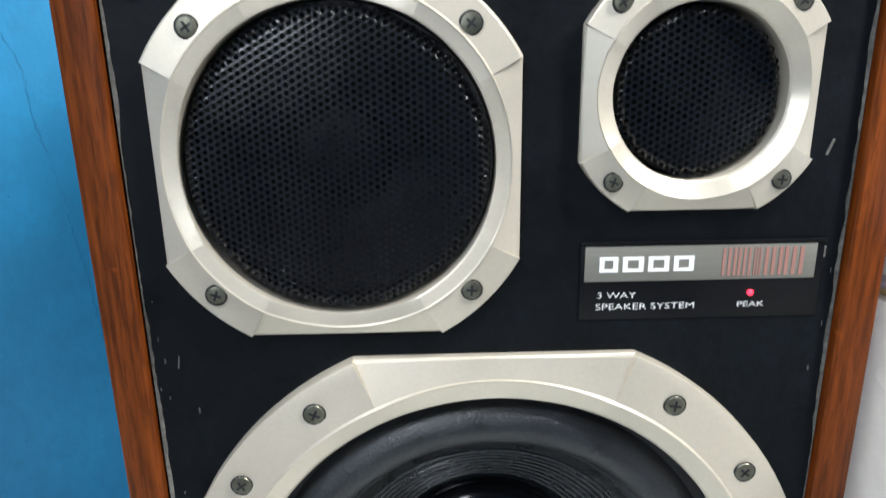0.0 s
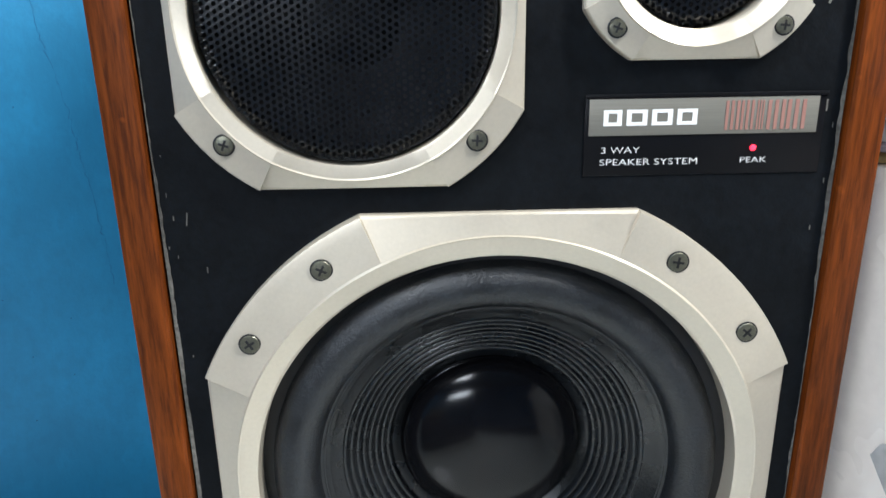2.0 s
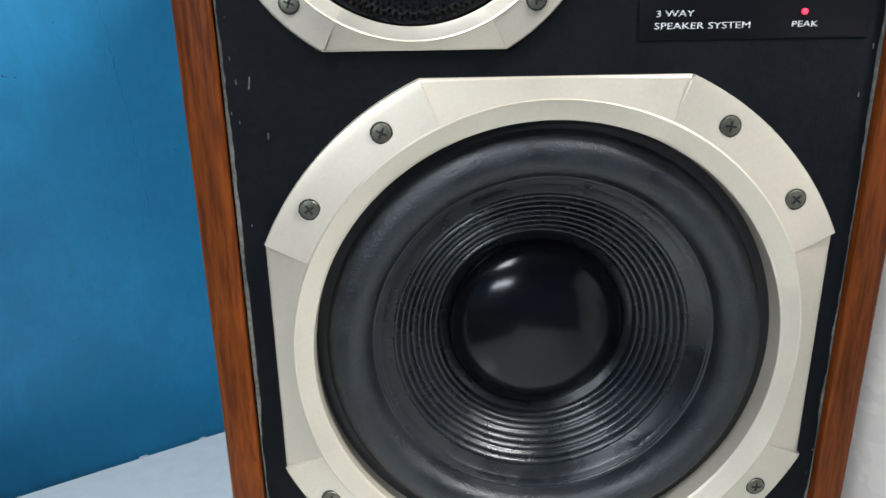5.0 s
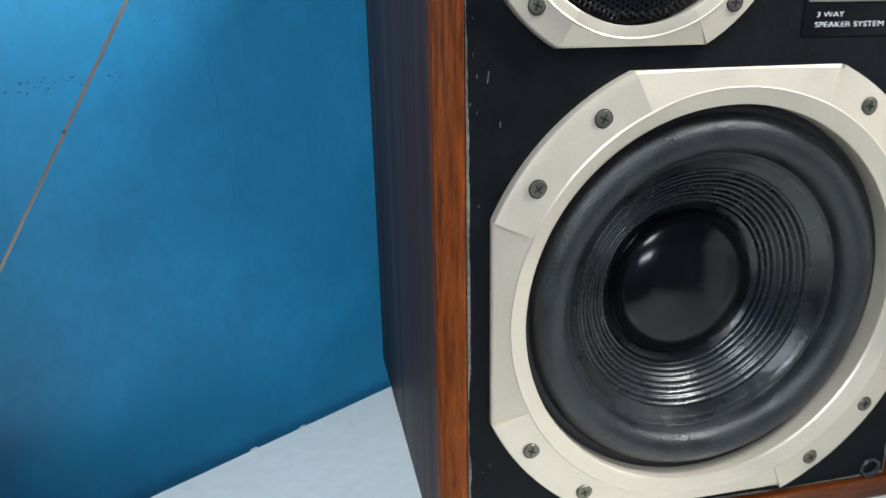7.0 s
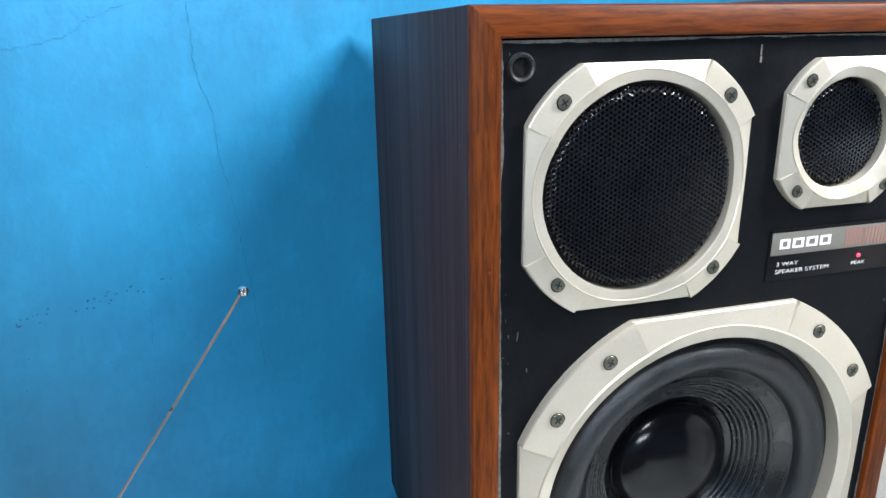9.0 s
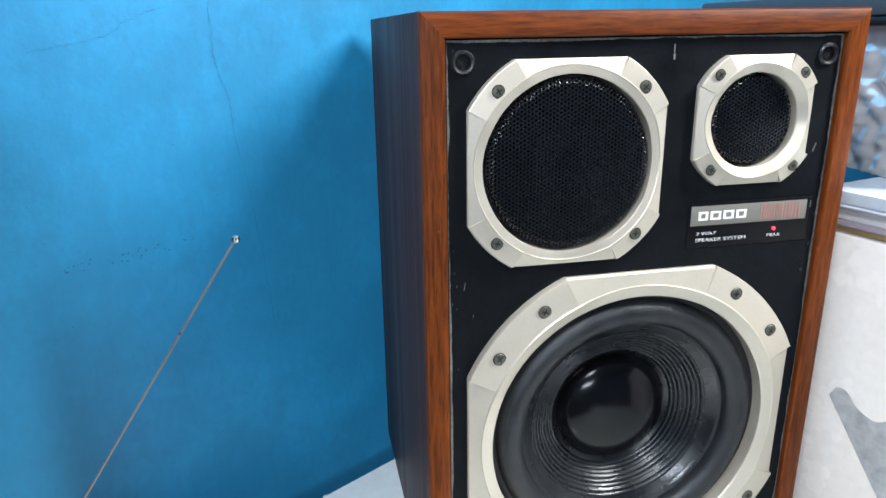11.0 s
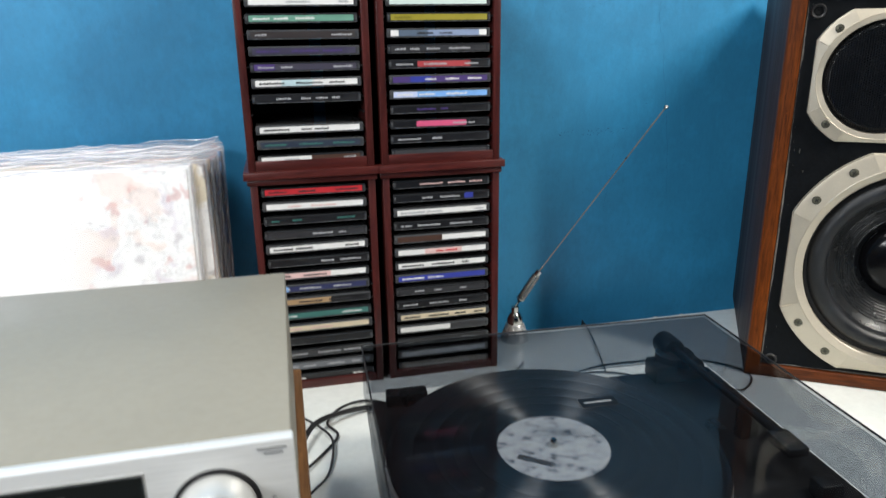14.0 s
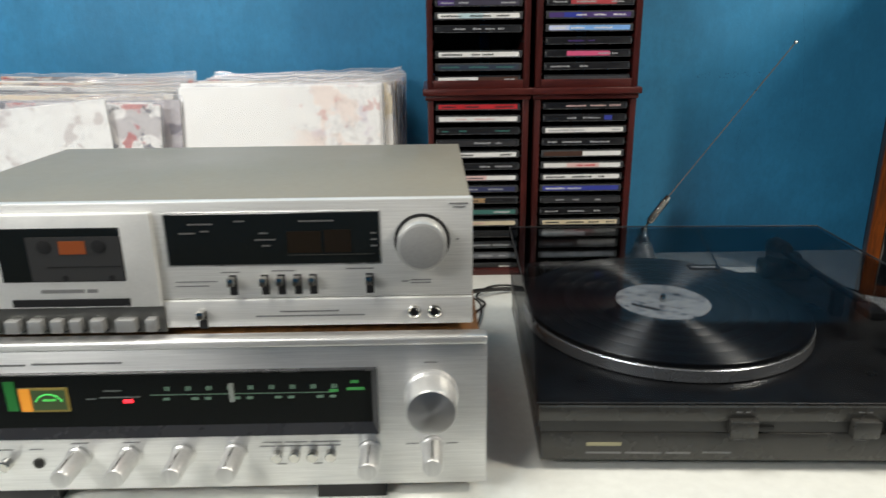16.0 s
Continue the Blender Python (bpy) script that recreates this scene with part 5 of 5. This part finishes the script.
def build_sleeve(x, y, lean, yaw, roll, cover, rng, size=0.302):
    s = thing("record_sleeve", "twelve-inch record in a printed cover and crinkled clear sleeve", "record", pose(x, y, TABLE + 0.001 + abs(math.sin(radians(roll))) * size / 2, -lean, roll, yaw), "records by the wall")
    part("cover", box(-size / 2, size / 2, -0.0022, 0.0012, 0, size, 0.0008, 1), cover, s)
    # crinkled clear bag, a little larger than the cover
    n, h = 18, size + rng.uniform(0.001, 0.006)
    bm = bmesh.new()
    ph, tiltv = rng.uniform(0, 9), rng.uniform(-0.006, 0.02)
    for side, y0 in ((-1, -0.0034), (1, 0.0024)):
        grid = []
        for j in range(n + 1):
            row = []
            for i in range(n + 1):
                u, w = i / n, j / n
                p = Vector(((u - 0.5) * (size + 0.007), 0, w * h))
                k = noise.noise(Vector((p.x * 26 + ph, p.z * 26, ph))) * 0.0026 + (0.003 * noise.noise(Vector((p.x * 30, ph, 0))) if j == n else 0)
                row.append(bm.verts.new((p.x, y0 + side * max(0, k) - (0.001 if side < 0 else -0.001) * math.sin(math.pi * u), p.z + (k * 1.3 + (u - 0.5) * tiltv if j == n else 0))))
            grid.append(row)
        for j in range(n):
            for i in range(n):
                bm.faces.new((grid[j][i], grid[j][i + 1], grid[j + 1][i + 1], grid[j + 1][i]))
    seam = [v.co.copy() for v in grid[n]]
    part("bag_seam", tube(seam, 0.00022, 5), M_SEAM, s, "white folded edge of the bag")
    b = part("clear_bag", bm, M_POLY_THIN, s, "crinkled clear plastic bag", smooth=60)
    b.visible_shadow = False


rng = random.Random(21)
PRINTS += [
    # White left part of this cover stands for glare on its film.
    cover_print("record_cover_print", 7, (0.92, 0.92, 0.91), ((0.85, 0.6, 0.5), (0.6, 0.5, 0.62), (0.55, 0.12, 0.1), (0.3, 0.24, 0.3)), 0.0),
    cover_print("record_cover_print", 8, (0.32, 0.3, 0.33), ((0.5, 0.47, 0.5), (0.12, 0.1, 0.14))),
    cover_print("record_cover_print", 9, (0.72, 0.62, 0.48), ((0.45, 0.3, 0.18), (0.8, 0.76, 0.7))),
]
# covers from the front of each stack to the wall, with how far the stack's steps stand aside
for i, cover in enumerate((7, 0, 7, 1, 4, 9, 4, 2, 8, 2, 6, 2, 5, 2, 8, 2, 6, 2)):
    aside = -0.018 if i < 3 else (-0.002 if i < 7 else 0.006)
    build_sleeve(-0.79 + aside + rng.uniform(-0.003, 0.003), 0.40 + i * 0.0068, 7 + rng.uniform(-0.3, 0.3), rng.uniform(-0.8, 0.8), rng.uniform(-0.6, 0.6), PRINTS[cover], rng, 0.2965 + 0.0003 * i + rng.uniform(-0.002, 0.002))
for i, cover in enumerate((0, 6, 7, 8, 9, 4, 9, 2, 1, 9, 2, 4, 1, 2, 4)):
    aside, roll = ((-0.03, -5.0) if i == 0 else (0.03, 0.4) if i == 3 else (rng.uniform(-0.008, 0.008), 1.2 + rng.uniform(-0.9, 0.9)))
    build_sleeve(-1.125 + aside, 0.36 + i * 0.0098, 7 + rng.uniform(-0.3, 0.3), rng.uniform(-1.2, 1.2), roll, PRINTS[cover], rng, 0.262 if i == 0 else 0.272 + 0.0021 * i)


# ---- cables on the table ----
def cable(label, pts, r):
    c = thing("cable", label, "cable", pose(*pts[0]))
    o = Vector(pts[0])
    part("lead", tube([p - o for p in smooth_path(pts, 7)], r, 8), M_CABLE, c)


T = TABLE + 0.003
cable("thin black cable over the table's back edge", [(-0.15, 0.36, T), (-0.13, 0.43, T), (-0.118, 0.48, T), (-0.114, 0.512, T + 0.002), (-0.112, 0.522, T - 0.01), (-0.111, 0.528, T - 0.12)], 0.0012)
cable("thin black cable looped behind the turntable", [(-0.3, 0.3, T), (-0.24, 0.345, T), (-0.17, 0.36, T), (-0.12, 0.335, T), (-0.13, 0.295, T), (-0.2, 0.3, T), (-0.26, 0.38, T), (-0.25, 0.41, T)], 0.0013)
cable("thin black cable behind the turntable", [(-0.25, 0.33, T + 0.004), (-0.15, 0.375, T), (-0.02, 0.36, T), (0.03, 0.31, T), (0.0, 0.27, T), (-0.05, 0.2655, T + 0.01)], 0.0012)
cable("black cable between the racks and turntable", [(-0.56, 0.25, T + 0.01), (-0.54, 0.3, T + 0.012), (-0.5, 0.33, T + 0.006), (-0.44, 0.345, T), (-0.38, 0.34, T), (-0.33, 0.3, T)], 0.0032)
cable("thin black cable hanging by the racks", [(-0.56, 0.22, T + 0.003), (-0.535, 0.255, T), (-0.515, 0.29, T), (-0.525, 0.32, T), (-0.505, 0.345, T + 0.004), (-0.47, 0.36, T), (-0.43, 0.33, T)], 0.0016)
cable("thin grey-black cable on the table", [(-0.55, 0.19, T), (-0.53, 0.22, T), (-0.522, 0.27, T + 0.006), (-0.535, 0.3, T + 0.008), (-0.55, 0.335, T)], 0.0014)


# ---- carton, boards and a wrapped bundle beside the loudspeaker ----
def build_carton():
    m = pose(0.3375, 0.125, TABLE, 0, 0, -16.7)
    c = thing("carton", "tall white carton with a grey printed shape on its side", "box", m)
    white = worn("white_card", (0.97, 0.885, 0.8), 0.28, scale=18, vary=0.06, bumpy=0.08)
    part("body", box(0, 0.34, -0.42, 0.05, 0, 0.313, 0.002), white, c)
    bm = bmesh.new()
    # a hooked form: a straight slanting edge below, a hollow curve above
    top = smooth_path([(-0.0014, 0, 0.168), (-0.0072, 0, 0.1778), (-0.0163, 0, 0.1775), (-0.0269, 0, 0.1674), (-0.0417, 0, 0.1628), (-0.0512, 0, 0.1672), (-0.059, 0, 0.174), (-0.085, 0, 0.182), (-0.13, 0, 0.186)], 5)
    lo = [bm.verts.new((-0.0006, p.x, max(0.004, 0.1674 + 1.28 * (p.x + 0.0014)))) for p in top]
    hi = [bm.verts.new((-0.0006, p.x, p.z)) for p in top]
    for i in range(len(top) - 1):
        bm.faces.new((lo[i], lo[i + 1], hi[i + 1], hi[i]))
    part("printed_shape", bm, worn("grey_print", (0.5, 0.49, 0.48), 0.4, scale=14, vary=0.35, bumpy=0), c, "soft grey printed shape")
    b = thing("board_stack", "stack of pale boards and papers on the carton", "boards", m @ pose(0, 0, 0.3132))
    for k, (h0, h1, dx, col) in enumerate(((0.0, 0.007, 0.006, (0.5, 0.36, 0.16)), (0.0072, 0.0105, -0.004, (0.35, 0.3, 0.33)), (0.0107, 0.021, 0.004, (0.7, 0.68, 0.66)), (0.0212, 0.0235, -0.002, (0.4, 0.42, 0.46)), (0.0237, 0.034, 0.005, (0.62, 0.66, 0.7)))):
        part("board", box(dx, 0.3 + dx, -0.3, 0.04, h0, h1, 0.0008), worn("pale_board", col, 0.5, scale=20), b)


def build_bundle():
    """An appliance in bubble wrap under a flat grey lid with a black rim."""
    m = SPK @ pose(0.268, 0, 0)
    z0, z1 = 0.348, 0.478
    w = thing("wrapped_bundle", "bundle in shiny bubble wrap under a grey black-rimmed lid", "bundle", m)
    n1, n2 = 60, 24
    rng = random.Random(8)
    film = plain("bubble_film", (0.82, 0.83, 0.84), 0.14, metal=0.55, coat=0.5)
    bm = bmesh.new()

    def sheet(p0, du, dv, nrm, nu, nv):
        grid = []
        for j in range(nv + 1):
            row = []
            for i in range(nu + 1):
                p = p0 + du * (i / nu) + dv * (j / nv)
                b = 0.005 * noise.noise(p * 75) + 0.004 * abs(noise.noise(p * 150)) + 0.009 * noise.noise(p * 16)
                row.append(bm.verts.new(p + nrm * b))
            grid.append(row)
        for j in range(nv):
            for i in range(nu):
                bm.faces.new((grid[j][i], grid[j][i + 1], grid[j + 1][i + 1], grid[j + 1][i]))

    V = Vector
    sheet(V((0, 0, z0)), V((0.34, 0, 0)), V((0, 0, z1 - z0)), V((0, -1, 0)), 110, 50)
    sheet(V((0, 0.37, z0)), V((0, -0.37, 0)), V((0, 0, z1 - z0)), V((-1, 0, 0)), 110, 50)
    part("bubble_wrap", bm, film, w, "shiny crinkled bubble wrap", smooth=70)
    part("wrapped_box", box(0.012, 0.33, 0.012, 0.36, z0, z1 - 0.002, 0.004), worn("grey_box", (0.2, 0.21, 0.23), 0.5), w)
    part("lid", box(-0.01, 0.35, -0.02, 0.385, z1 + 0.0085, z1 + 0.03, 0.004), worn("grey_lid", (0.08, 0.09, 0.1), 0.4), w, "grey lid")
    part("lid_rim", box(-0.014, 0.354, -0.024, 0.389, z1, z1 + 0.008, 0.002), M_BLACK_PLASTIC, w, "black rim")
    part("lid_clip", box(0.05, 0.075, 0.3, 0.32, z1 + 0.0302, z1 + 0.037, 0.001), M_BLACK_PLASTIC, w, "black clip")


build_carton()
build_bundle()
